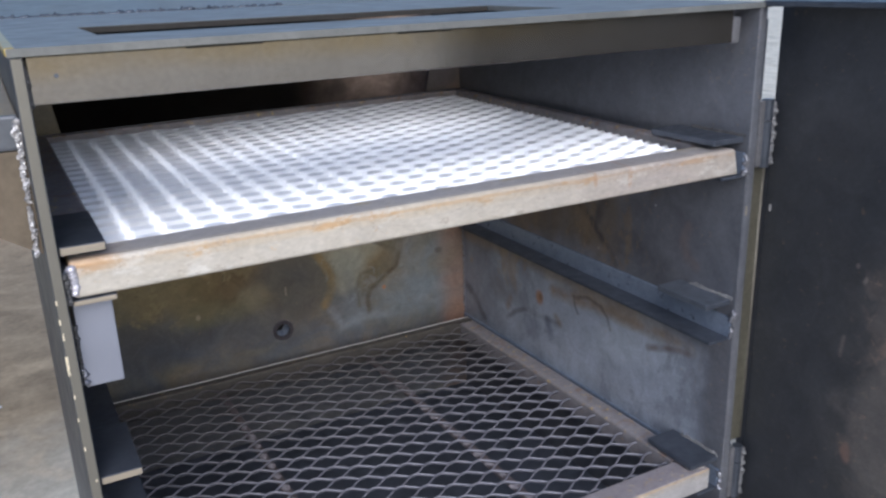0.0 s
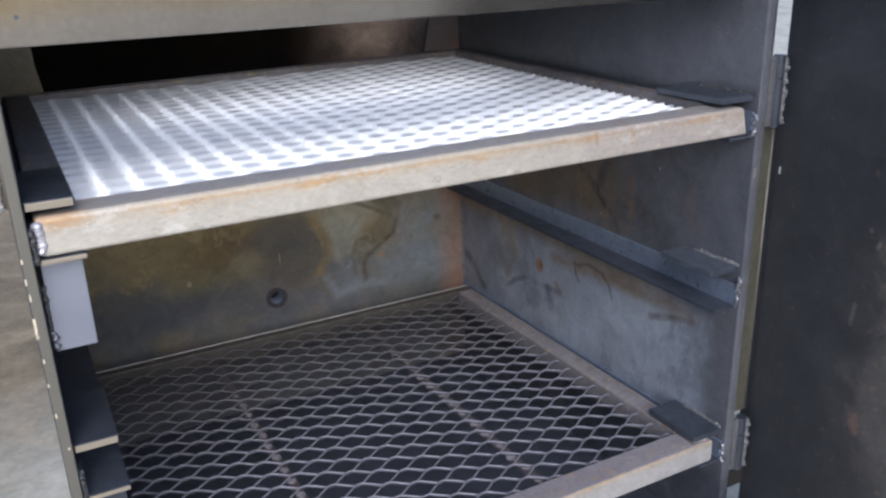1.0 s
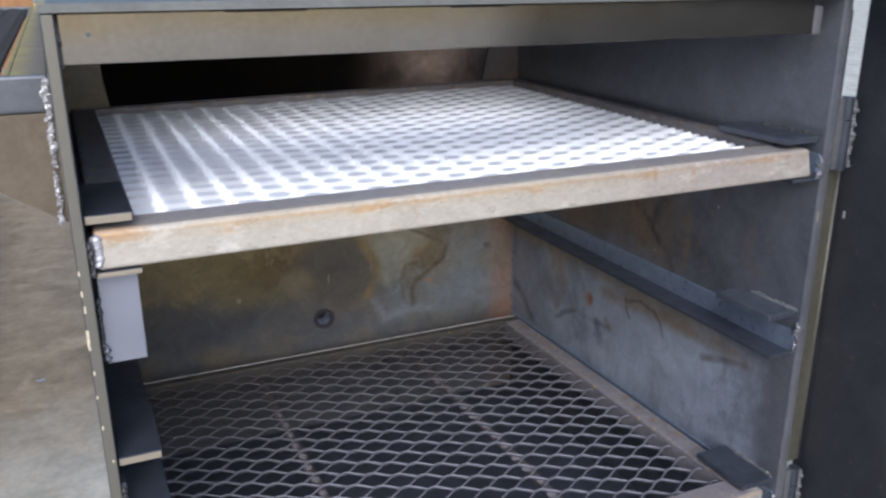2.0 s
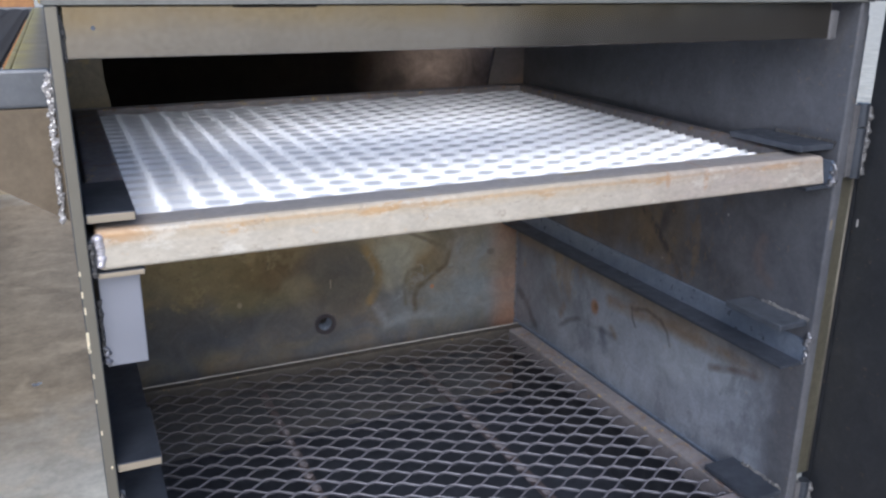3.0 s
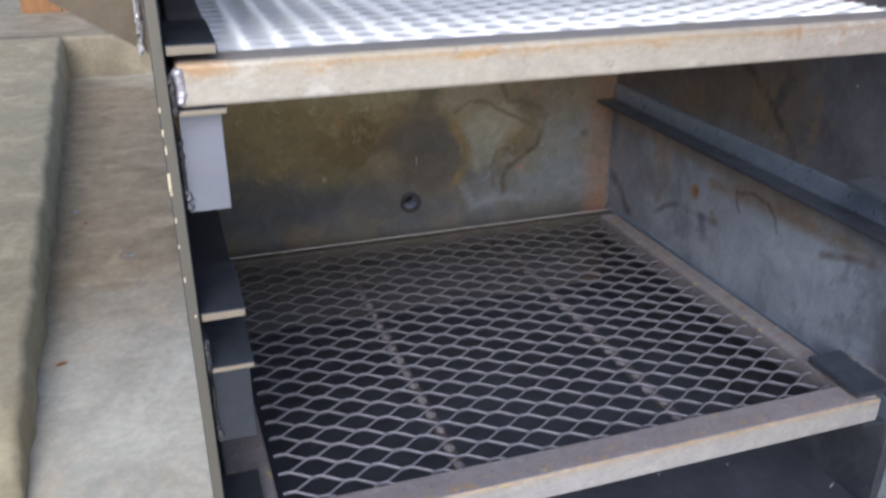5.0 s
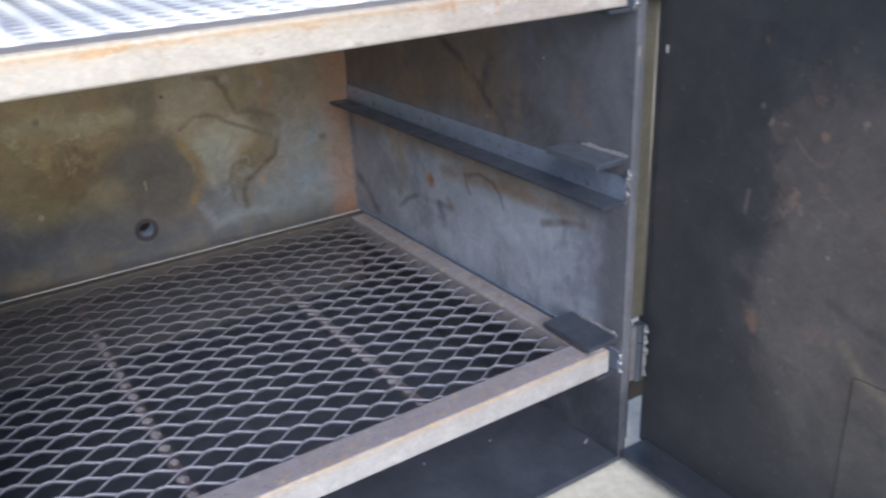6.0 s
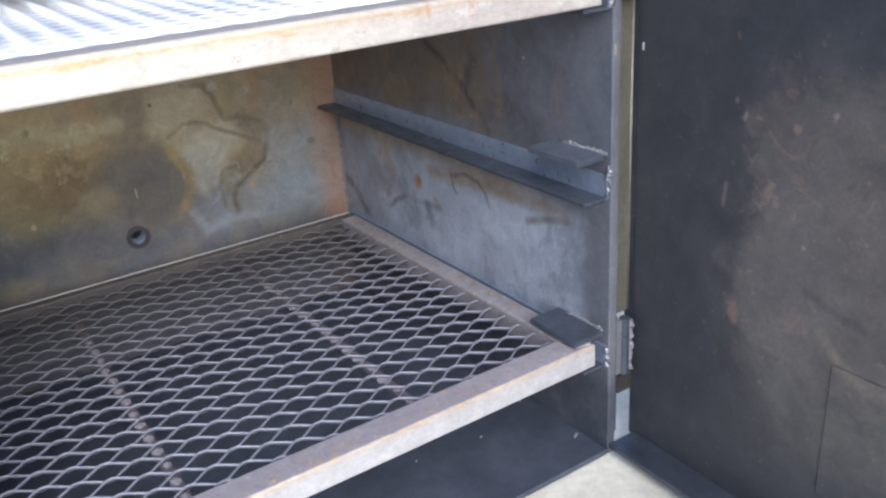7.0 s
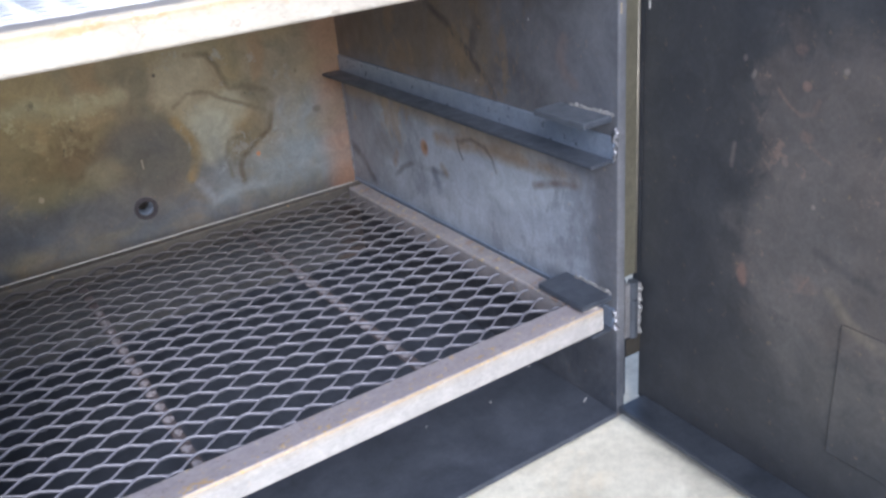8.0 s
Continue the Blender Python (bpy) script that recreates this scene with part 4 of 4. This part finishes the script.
# Unseen opening added at the right, so that sky light reaches the duct.
bm = plate_with_opening((XL - TL, YB + TH + 0.001), (XR + TR, 0.864), (0.5, 0.6), (0.575, 0.7), ZT + 0.0002, ZT + 0.0055)
for v in bm.verts:
    v.co.z += 0.034 * (v.co.y - YB - TH) / 0.309
part("duct_lid", bm, LID, cabinet, "blue-grey steel lid of the duct with an added light opening")
part("weld_bead", weld((XL - TL, YB + TH, ZT + 0.005), (0.34, YB + TH, ZT + 0.005), 0.003, 95), DARK, cabinet, "dark weld along the top plate's rear edge")
bm = block((XL, -0.003, ZB), (XR - 0.0002, YB, ZB + TH), 0.001)
for v in bm.verts:
    if v.co.x > 0.3:
        v.co.x -= LEAN * v.co.y / YB
floor_plate = part("floor_plate", bm, FLOOR_PLATE, cabinet)
for x, y, turn, size in ((0.604, 0.036, 0.5, 0.008), (0.521, 0.1, 0.2, 0.0024), (0.598, 0.128, -0.3, 0.003), (0.441, 0.109, 0.9, 0.0024), (0.485, 0.166, 0.1, 0.0024)):
    bm = block((-size / 2, -0.0008, 0.0), (size / 2, 0.0008, 0.0006), 0.0002)
    bmesh.ops.rotate(bm, verts=bm.verts, cent=(0, 0, 0), matrix=Matrix.Rotation(turn, 3, "Z"))
    bmesh.ops.translate(bm, verts=bm.verts, vec=(x, y, ZB + TH - 0.0002))
    part("scuff", bm, PALE_EDGE, floor_plate, "small pale scuff")
part("top_plate", plate_with_opening((XL - TL - 0.001, -0.006), (XR + TR + 0.001, YB + TH), (0.05, 0.092), (0.46, 0.228), ZT, ZT + 0.005), TOP, cabinet, "steel top plate with a long slot")
part("plate_edge", block((XL - TL - 0.0022, -0.005, ZT + 0.0004), (XL - TL + 0.0042, YB + TH - 0.002, ZT + 0.0058), 0.0016, 3), GILT, cabinet, "golden heat-tinted edge of the top plate")
# Black linings paint the shade inside the slot onto its edges.
part("slot_edge", block((0.0504, 0.2272, ZT - 0.0004), (0.4596, 0.2279, ZT + 0.0047), 0.0002), BURN_AND_SHADE, cabinet, "black lining that stands for shade in the slot")
part("slot_edge", block((0.0501, 0.0924, ZT - 0.0004), (0.0507, 0.227, ZT + 0.0047), 0.0002), BURN_AND_SHADE, cabinet, "black lining that stands for shade in the slot")
part("front_beam", block((XL + 0.001, 0.003, 0.457), (0.5866, 0.009, ZT - 0.0005), 0.001), BEAM, cabinet, "flat steel bar under the top edge")
part("undercut", block((0.092, 0.0024, 0.4849), (0.144, 0.0032, 0.486), 0.0004), BURN_AND_SHADE, cabinet, "dark burnt undercut above the bar")
part("undercut", block((0.245, 0.0022, 0.4848), (0.29, 0.0032, 0.486), 0.0004), BURN_AND_SHADE, cabinet, "dark burnt undercut above the bar")
part("pit", add_tube(bmesh.new(), (0.0125, 0.0024, 0.474), (0.0125, 0.0034, 0.474), 0.0013, 12), STOP, cabinet, "small dark pit")
part("weld_bead", weld((XL + 0.0006, 0.0022, 0.455), (XL + 0.0006, 0.0022, 0.482), 0.0015, 97), WELD_DARK, cabinet, "dark weld at the bar's end")
part("filler_piece", block((0.5868, 0.0028, 0.456), (0.5965, 0.0092, 0.480), 0.0022), HINGE, cabinet, "pale filler piece at the bar's end")

def ring_y(cx, cz, r_in, r_out, y0, y1, n=32):
    """A pipe along y with an open bore."""
    bm = bmesh.new()
    rings = []
    for r in (r_in, r_out):
        for y in (y0, y1):
            rings.append([bm.verts.new((cx + r * math.cos(2 * math.pi * k / n), y, cz + r * math.sin(2 * math.pi * k / n))) for k in range(n)])
    a0, a1, b0, b1 = rings
    for k in range(n):
        j = (k + 1) % n
        for q in ((a0[k], a0[j], b0[j], b0[k]), (a1[j], a1[k], b1[k], b1[j]), (a0[j], a0[k], a1[k], a1[j]), (b0[k], b0[j], b1[j], b1[k])):
            bm.faces.new(q)
    bmesh.ops.recalc_face_normals(bm, faces=bm.faces)
    return bm


# threaded drain socket in the back plate
socket = part("drain_socket", ring_y(HX, HZ, 0.0098, 0.0155, YB - 0.003, YB + 0.034), SOCKET, cabinet, "threaded steel drain socket")
for k in range(5):
    part("thread", ring_y(HX, HZ, 0.0088, 0.0101, YB + 0.002 + k * 0.0042, YB + 0.0038 + k * 0.0042), RAIL, socket)
# Black disc closes the bore and stands for the shade inside the pipe.
bm = bmesh.new()
add_tube(bm, (HX, YB + 0.03, HZ), (HX, YB + 0.033, HZ), 0.0099, 24)
part("plug", bm, BURN_AND_SHADE, socket)

def rail_piece(wall, side, top, rise, shape):
    """A length of bar along a side plate; shape is its section as reach from the plate and height."""
    bm = bmesh.new()
    ends = [[bm.verts.new((wall - side * u - (LEAN * y / YB if side > 0 else 0), y, top + v + rise * y / YB)) for u, v in shape] for y in (0.0, YB - 0.002)]
    bm.faces.new(ends[0])
    bm.faces.new(ends[1][::-1])
    for k in range(4):
        bm.faces.new((ends[0][k], ends[1][k], ends[1][(k + 1) % 4], ends[0][(k + 1) % 4]))
    bmesh.ops.recalc_face_normals(bm, faces=bm.faces)
    bmesh.ops.bevel(bm, geom=list(bm.edges), offset=0.0008, segments=2, affect="EDGES")
    return bm


# rails, stops and brackets on both side plates
for n, (rail_top, stop_low, y_stop) in enumerate(((0.329, 0.3605, 0.09), (0.1545, 0.1855, 0.075), (-0.0275, 0.0035, 0.072))):
    for side in (-1, 1):
        wall = XL if side < 0 else XR
        rise = 0.003 if (n, side) == (1, 1) else 0.0
        # Left rails get the darker stop steel, which puts their shade into the colour.
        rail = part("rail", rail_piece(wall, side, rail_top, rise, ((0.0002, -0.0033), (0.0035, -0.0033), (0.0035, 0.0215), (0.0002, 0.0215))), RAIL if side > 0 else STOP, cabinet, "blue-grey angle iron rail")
        # The leg's darker steel paints in the dark that its top reflects.
        part("rail_leg", rail_piece(wall, side, rail_top, rise, ((0.0033, -0.0033), (0.031, -0.0033), (0.031, 0.0), (0.0033, 0.0))), STOP, rail, "leg that carries the rack, with shade in its dark colour")
        part("weld_bead", weld((wall - side * 0.002, -0.001, rail_top - 0.002), (wall - side * 0.001, -0.001, rail_top + (0.031 if (n, side) == (1, 1) else 0.02)), 0.003 if side > 0 else 0.0016, 20 + n, 0.6), WELD if side > 0 else WELD_DARK, rail, "lumpy weld bead")
        if side < 0:
            part("cut_edge", block((wall + 0.0035, -0.0012, rail_top - 0.0034), (wall + 0.0306, 0.0002, rail_top - 0.0002), 0.0006), EDGE, rail, "tan sawn end of the leg")
        xe, xf = sorted((wall - side * (0.002 if side > 0 else 0.0005), wall - side * ((0.036 if n == 1 else 0.041) if side > 0 else 0.029)))
        if (n, side) == (1, -1):
            stop_low += 0.0045
        y_face = 0.003 if side > 0 else 0.0
        # Right plates get lighter steel: the light they catch is in the colour.
        stop = part("stop_plate", block((xe, y_face, stop_low), (xf, y_stop, stop_low + 0.006), 0.0008), DARK if side < 0 else (MID_STOP if n == 1 else STOP), cabinet, "flat steel stop plate")
        part("cut_edge", block((xe + 0.0007, y_face - 0.0008, stop_low + 0.0006), (xf - 0.0007, y_face + 0.0004, stop_low + 0.0054), 0.0003), EDGE if side < 0 else STOP, stop, "tan sawn edge" if side < 0 else "grey sawn edge")
        if side > 0:
            part("weld_bead", stitch((wall - side * 0.0016, 0.003, stop_low + 0.0062), (wall - side * 0.0024, y_stop * 0.8, stop_low + 0.0062), 0.0021, 40 + n, 0.15), WELD_DULL if n else WELD_DARK, stop, "lumpy weld bead")
        if side < 0 and n < 2:
            plate = part("bracket", block((XL + 0.003, 0.010, rail_top - 0.067), (XL + 0.028, 0.016, rail_top - 0.004), 0.0008), BRIGHT if n == 0 else DARK, cabinet, "pale smooth steel bracket" if n == 0 else "dark steel bracket")
            part("weld_bead", weld((XL + 0.002, 0.0095, rail_top - 0.065), (XL + 0.002, 0.0095, rail_top - 0.02), 0.0015, 60 + n), WELD_DARK, plate, "dark weld bead")
            part("weld_bead", weld((XL + 0.0035, 0.009, rail_top - 0.0665), (XL + 0.0025, 0.009, rail_top - 0.052), 0.0021, 66 + n, 0.6), WELD, plate, "silvery end of the weld")

# hinge bars and hinges outside the right plate
HXR = XR + TR
part("hinge_bar", block((HXR + 0.0004, 0.002, 0.334), (HXR + 0.0078, 0.0085, 0.4765), 0.002), DARK, cabinet, "dark flat bar behind the hinge")
part("hinge_bar", block((HXR + 0.0004, 0.002, -0.121), (HXR + 0.0072, 0.0085, 0.0208), 0.002), DARK, cabinet, "dark flat bar behind the hinge")
middle = part("hinge_bar", block((HXR + 0.0004, 0.005, 0.0212), (0.6462, 0.011, 0.3335), 0.001), HINGE_BAR, cabinet, "olive bare steel bar between the hinges")
part("hinge_rod", add_tube(bmesh.new(), (0.6482, 0.0072, 0.0212), (0.6482, 0.0072, 0.3335), 0.0019, 16), ROD, middle, "thin pale rod along the bar", True)
for low, high in ((0.334, 0.401), (-0.0465, 0.0185)):
    hx, mid = 0.6365, (low + high) / 2
    hinge = part("hinge", block((HXR + 0.0004, -0.0035, low + 0.001), (hx, 0.0019, high - 0.001), 0.0008), HINGE, cabinet, "weld-on barrel hinge")
    part("knuckle", add_tube(bmesh.new(), (hx, -0.002, low), (hx, -0.002, mid + 0.012), 0.0055, 20), DARK, hinge)
    part("knuckle", add_tube(bmesh.new(), (hx, -0.002, mid + 0.0132), (hx, -0.002, high), 0.0055, 20), DARK, hinge)
    part("weld_bead", weld((hx + 0.0056, -0.0045, low + 0.002), (hx + 0.0056, -0.0045, high - 0.002), 0.0034, 71, 0.2), WELD_DULL, hinge, "grey weld bead")


# open door, standing square to the front
DX = 0.653
part("hinge_stub", block((HXR + 0.0076, 0.002, -0.074), (DX - 0.0004, 0.008, -0.0525), 0.001), BURN_AND_SHADE, cabinet, "dark stub under the hinge")
door = part("door", block((DX, -0.615, -0.133), (DX + TH, 0.005, 0.494), 0.0015), DOOR, cabinet, "open steel door with brown heat and rust marks")
part("hinge_flange", block((DX + 0.0002, 0.0052, -0.072), (DX + TH, 0.0155, 0.3335), 0.001), DOOR, door)
part("bare_mark", block((DX - 0.0006, -0.003, 0.2855), (DX + 0.0002, -0.0012, 0.2925), 0.0003), PALE_EDGE, door, "small chip of bare metal")
part("bottom_lip", block((0.6165, -0.613, -0.1335), (DX - 0.0002, -0.003, -0.1275), 0.0012), DARK, door)
part("top_lip", block((0.6165, -0.613, 0.488), (DX - 0.0002, -0.003, 0.4935), 0.0012), DARK, door)
part("free_lip", block((0.6165, -0.6145, -0.127), (DX - 0.0002, -0.609, 0.4875), 0.0012), DARK, door)
part("patch_plate", block((DX - 0.0016, -0.42, -0.069), (DX - 0.0002, -0.218, 0.058), 0.0008), DOOR, door, "thin rectangular patch plate")

# side shelf welded to the left plate
SX = XL - TL
shelf = part("side_shelf", block((-0.42, 0.012, 0.4295), (SX - 0.0005, 0.018, 0.4515), 0.002), APRON, cabinet, "grey steel apron of a side shelf")
part("back_apron", block((-0.42, 1.184, 0.4295), (SX - 0.0005, 1.19, 0.4515), 0.002), APRON, shelf)
part("end_apron", block((-0.4262, 0.012, 0.4295), (-0.4202, 1.19, 0.4515), 0.002), APRON, shelf)
bm = prism(((SX - 0.0005, 0.3605), (SX - 0.0005, 0.429), (-0.118, 0.429)), 0.0125, 0.0185)
part("gusset", bm, GUSSET, shelf, "brown-grey triangular gusset plate")
part("weld_bead", stitch((SX - 0.0042, 0.0105, 0.361), (SX - 0.0022, 0.0105, 0.449), 0.0017, 81, 0.04), WELD_BRIGHT, shelf, "ragged silvery weld bead")
part("weld_bead", stitch((SX - 0.003, 0.0095, 0.436), (SX - 0.0028, 0.0095, 0.4485), 0.0022, 84, 0.0), WELD_BRIGHT, shelf, "lumpy bright end of the weld")
ledge = part("shelf_plate", block((-0.0335, 0.0186, 0.4455), (SX - 0.0008, 1.18, 0.4505), 0.0015), OLIVE, shelf, "olive flat bar along the cabinet")
part("painted_edge", block((-0.0375, 0.0188, 0.4458), (-0.0337, 1.18, 0.4502), 0.0012), YELLOW, ledge, "worn yellow edge")
shelf_mesh = part("shelf_ledge", block((-0.4195, 0.0185, 0.4305), (SX - 0.0008, 0.045, 0.4345), 0.001), DARK, shelf)
expanded_metal(shelf_mesh, BLACK_MESH, -0.4195, -0.038, 0.02, 1.18, 0.445, 0.01, 0.0)


# ---- racks ----
def rack(z, y1, shear, mesh_material, tube_material, label, supports, mesh_drop, width, tilt, flat, bond_twist, lift, warp=0.0):
    """A rack of tube with expanded metal; its top lies at z, and its rear right corner is warped upwards."""
    w, x1, low = 0.032, 0.6, z - 0.026
    done, back, left, right = set(), 0.014 if supports else 0.010, 0.0372 if supports else 0.0275, 0.0245 if supports else 0.014
    top = thing("rack", (0.3, 0.26, low), label, "cooking rack", "racks in the cabinet")
    bm = block((0.0, 0.0, low), (x1, w, z), 0.0035, 3)
    if not supports:
        for v in bm.verts:
            if v.co.x > 0.3:
                v.co.x += 0.006 * (z - v.co.z) / 0.026
    part("front_tube", bm, tube_material, top, "pale tube with orange rust along its edges")
    part("back_tube", block((0.0, y1 - back, low), (x1, y1, z), 0.0025, 3), SIDE_TUBE if not supports else BACK_TUBE, top)
    # Thin strip added for the light that catches on the rear bevel.
    part("back_edge", block((0.0, y1 + 0.0002, z - 0.0013), (x1, y1 + 0.0015, z + 0.0003), 0.0004), REAR_GLINT if supports else HINGE, top, "thin pale strip for the glint on the rear edge")
    part("side_tube", block((0.0, w + 0.0002, low), (left, y1 - back - 0.0002, z), 0.0035, 3), SIDE_TUBE, top)
    part("side_tube", block((x1 - right, w + 0.0002, low), (x1, y1 - back - 0.0002, z), 0.0035, 3), SIDE_TUBE, top)
    part("weld_bead", weld((0.0022, 0.0012, low + 0.002), (0.0018, 0.0012, z - 0.002), 0.0034, 90, 0.18), CORNER, top, "shiny corner weld")
    if supports:
        part("weld_bead", weld((x1 - 0.026, 0.015, z - 0.0022), (x1 - 0.001, 0.004, z - 0.003), 0.0048, 91, 0.4), CREAM, top, "pale corner weld")
    spot = bmesh.new()
    bmesh.ops.create_icosphere(spot, subdivisions=2, radius=0.0054, matrix=Matrix.Diagonal((1, 1.5, 0.5, 1)))
    for v in spot.verts:
        v.co *= 0.8 + 0.4 * noise.noise(v.co * 420.0 + Vector((3, 1, 7)))
    spot_mesh = bpy.data.meshes.new("weld_spot")
    spot.to_mesh(spot_mesh)
    spot.free()
    spot_mesh.materials.append(RUSTY)
    for x in supports:
        bar = part("support_bar", block((x - 0.005, w, z - 0.015), (x + 0.005, y1 - w, z - 0.011), 0.0008), BAR_RUST, top, "rusty flat bar under the mesh")
        rnd = random.Random(int(x * 1000))
        for k in range(14):
            one = new("weld_spot", spot_mesh)
            one.parent = bar
            one.location = Vector((x + (rnd.random() - 0.5) * 0.003, 0.045 + k * 0.0255 + rnd.random() * 0.004, z - 0.0108)) - place_of(top)
            one.scale = ((0.75 + 0.5 * rnd.random()) * (1.0 if x < 0.3 else 1.35), 0.7 + 0.6 * rnd.random(), 1.0)
    expanded_metal(top, mesh_material, left + 0.0008, x1 - right - 0.0007, w * 0.8, y1 - 0.008, z - mesh_drop, 0.2705, 0.028, short_way=0.0254 if shear == 0 else 0.0252, width=width, tilt=tilt, flat=flat, bond_twist=bond_twist, lift=lift)
    for ob in [top, *top.children_recursive]:
        if ob.data and shear and ob.data.name not in done:
            done.add(ob.data.name)
            for v in ob.data.vertices:
                v.co.x += shear * (v.co.y + (0.26 if ob.data.name.split(".")[0] not in ("strand", "weld_spot") else 0.0))
        if ob.name.split(".")[0] in ("strand", "weld_spot"):
            ob.location.x += shear * (ob.location.y + 0.26)
            ob.rotation_euler.y = -warp * (ob.location.y + 0.26) / y1 / x1
        elif ob.data and warp:
            for v in ob.data.vertices:
                v.co.z += warp * (v.co.x + 0.3) / x1 * (v.co.y + 0.26) / y1
    return top


rack(0.356, 0.536, 0.0, ZINC, TUBE, "upper rack of rusting tube with bright zinc-coated mesh", (), 0.0085, 0.0038, 57.0, 0.05, -10.0, -0.28, 0.006)
rack(0.0, 0.513, -0.017, MESH, LOW_TUBE, "lower rack of rusting tube with dull grey mesh", (0.192, 0.41), 0.0065, 0.0042, -48.0, 0.045, 0.0, 0.3)


# ---- litter on the concrete ----
LEAF = plain_metal("dry_leaf", (0.42, 0.2, 0.07), 0.7, 0.0, 0.3, (0.25, 0.12, 0.05), 0.4, 300)
SCRAP = plain_metal("pale_scrap", (0.62, 0.66, 0.72), 0.6, 0.0, 0.2, (0.45, 0.47, 0.5), 0.35, 300)


def dry_leaf(x, y, length, turn):
    """A small curled leaf: two halves that rise from a folded midrib."""
    bm = bmesh.new()
    rows = []
    for k in range(9):
        u = k / 8
        half = length * 0.27 * math.sin(math.pi * (0.06 + 0.9 * u)) ** 0.8
        lift = 0.0012 + length * 0.22 * (u - 0.5) ** 2
        rows.append([bm.verts.new((length * (u - 0.5), side * half, lift + abs(side) * half * 0.45)) for side in (-1, -0.5, 0, 0.5, 1)])
    for a, b in zip(rows, rows[1:]):
        for q in range(4):
            bm.faces.new((a[q], a[q + 1], b[q + 1], b[q]))
    bmesh.ops.solidify(bm, geom=list(bm.faces), thickness=0.0003)
    low = min(v.co.z for v in bm.verts)
    bmesh.ops.translate(bm, verts=bm.verts, vec=(0, 0, -low))
    ob = part("dry_leaf", bm, LEAF, None, "", True)
    ob.location = (x, y, GROUND)
    ob.rotation_euler = (0, 0, turn)
    tagged(ob, "small curled orange-brown dry leaf lying on the concrete", "leaf", "litter on the concrete")


def scrap(x, y, size, turn):
    """A crumpled flake of pale paint or paper."""
    rnd = random.Random(int(y * 1000))
    bm = bmesh.new()
    grid = [[bm.verts.new((size * (i / 4 - 0.5) * (0.8 + 0.4 * rnd.random()), size * 0.7 * (j / 3 - 0.5) * (0.8 + 0.4 * rnd.random()), 0.001 + 0.002 * rnd.random())) for j in range(4)] for i in range(5)]
    for i in range(4):
        for j in range(3):
            bm.faces.new((grid[i][j], grid[i + 1][j], grid[i + 1][j + 1], grid[i][j + 1]))
    bmesh.ops.solidify(bm, geom=list(bm.faces), thickness=0.0004)
    low = min(v.co.z for v in bm.verts)
    bmesh.ops.translate(bm, verts=bm.verts, vec=(0, 0, -low))
    ob = part("scrap", bm, SCRAP)
    ob.location = (x, y, GROUND)
    ob.rotation_euler = (0, 0, turn)
    tagged(ob, "small crumpled pale bluish scrap lying on the concrete", "scrap", "litter on the concrete")


dry_leaf(-0.186, 0.567, 0.016, 0.4)
dry_leaf(-0.182, 1.081, 0.014, 2.1)
scrap(-0.103, 0.902, 0.014, 0.3)
scrap(-0.2, 1.144, 0.013, 1.2)


# ---- timber beyond the ledge ----
TIMBER = steel("orange_timber", (0.4, 0.2, 0.075), (0.31, 0.15, 0.06), (0.22, 0.11, 0.05), 0.3, 12.0, (0.6, 0.75), 0.0, stretch=(1.0, 1.0, 0.08))
for k, x in enumerate((-0.46, -0.325, -0.19)):
    bm = block((x, 2.9 + 0.004 * k, -0.018), (x + 0.131, 2.925 + 0.004 * k, 0.78 + 0.03 * (k % 2)), 0.003)
    tagged(part("timber_board", bm, TIMBER), "orange-brown timber board standing on the concrete ledge", "board", "boards on the ledge")
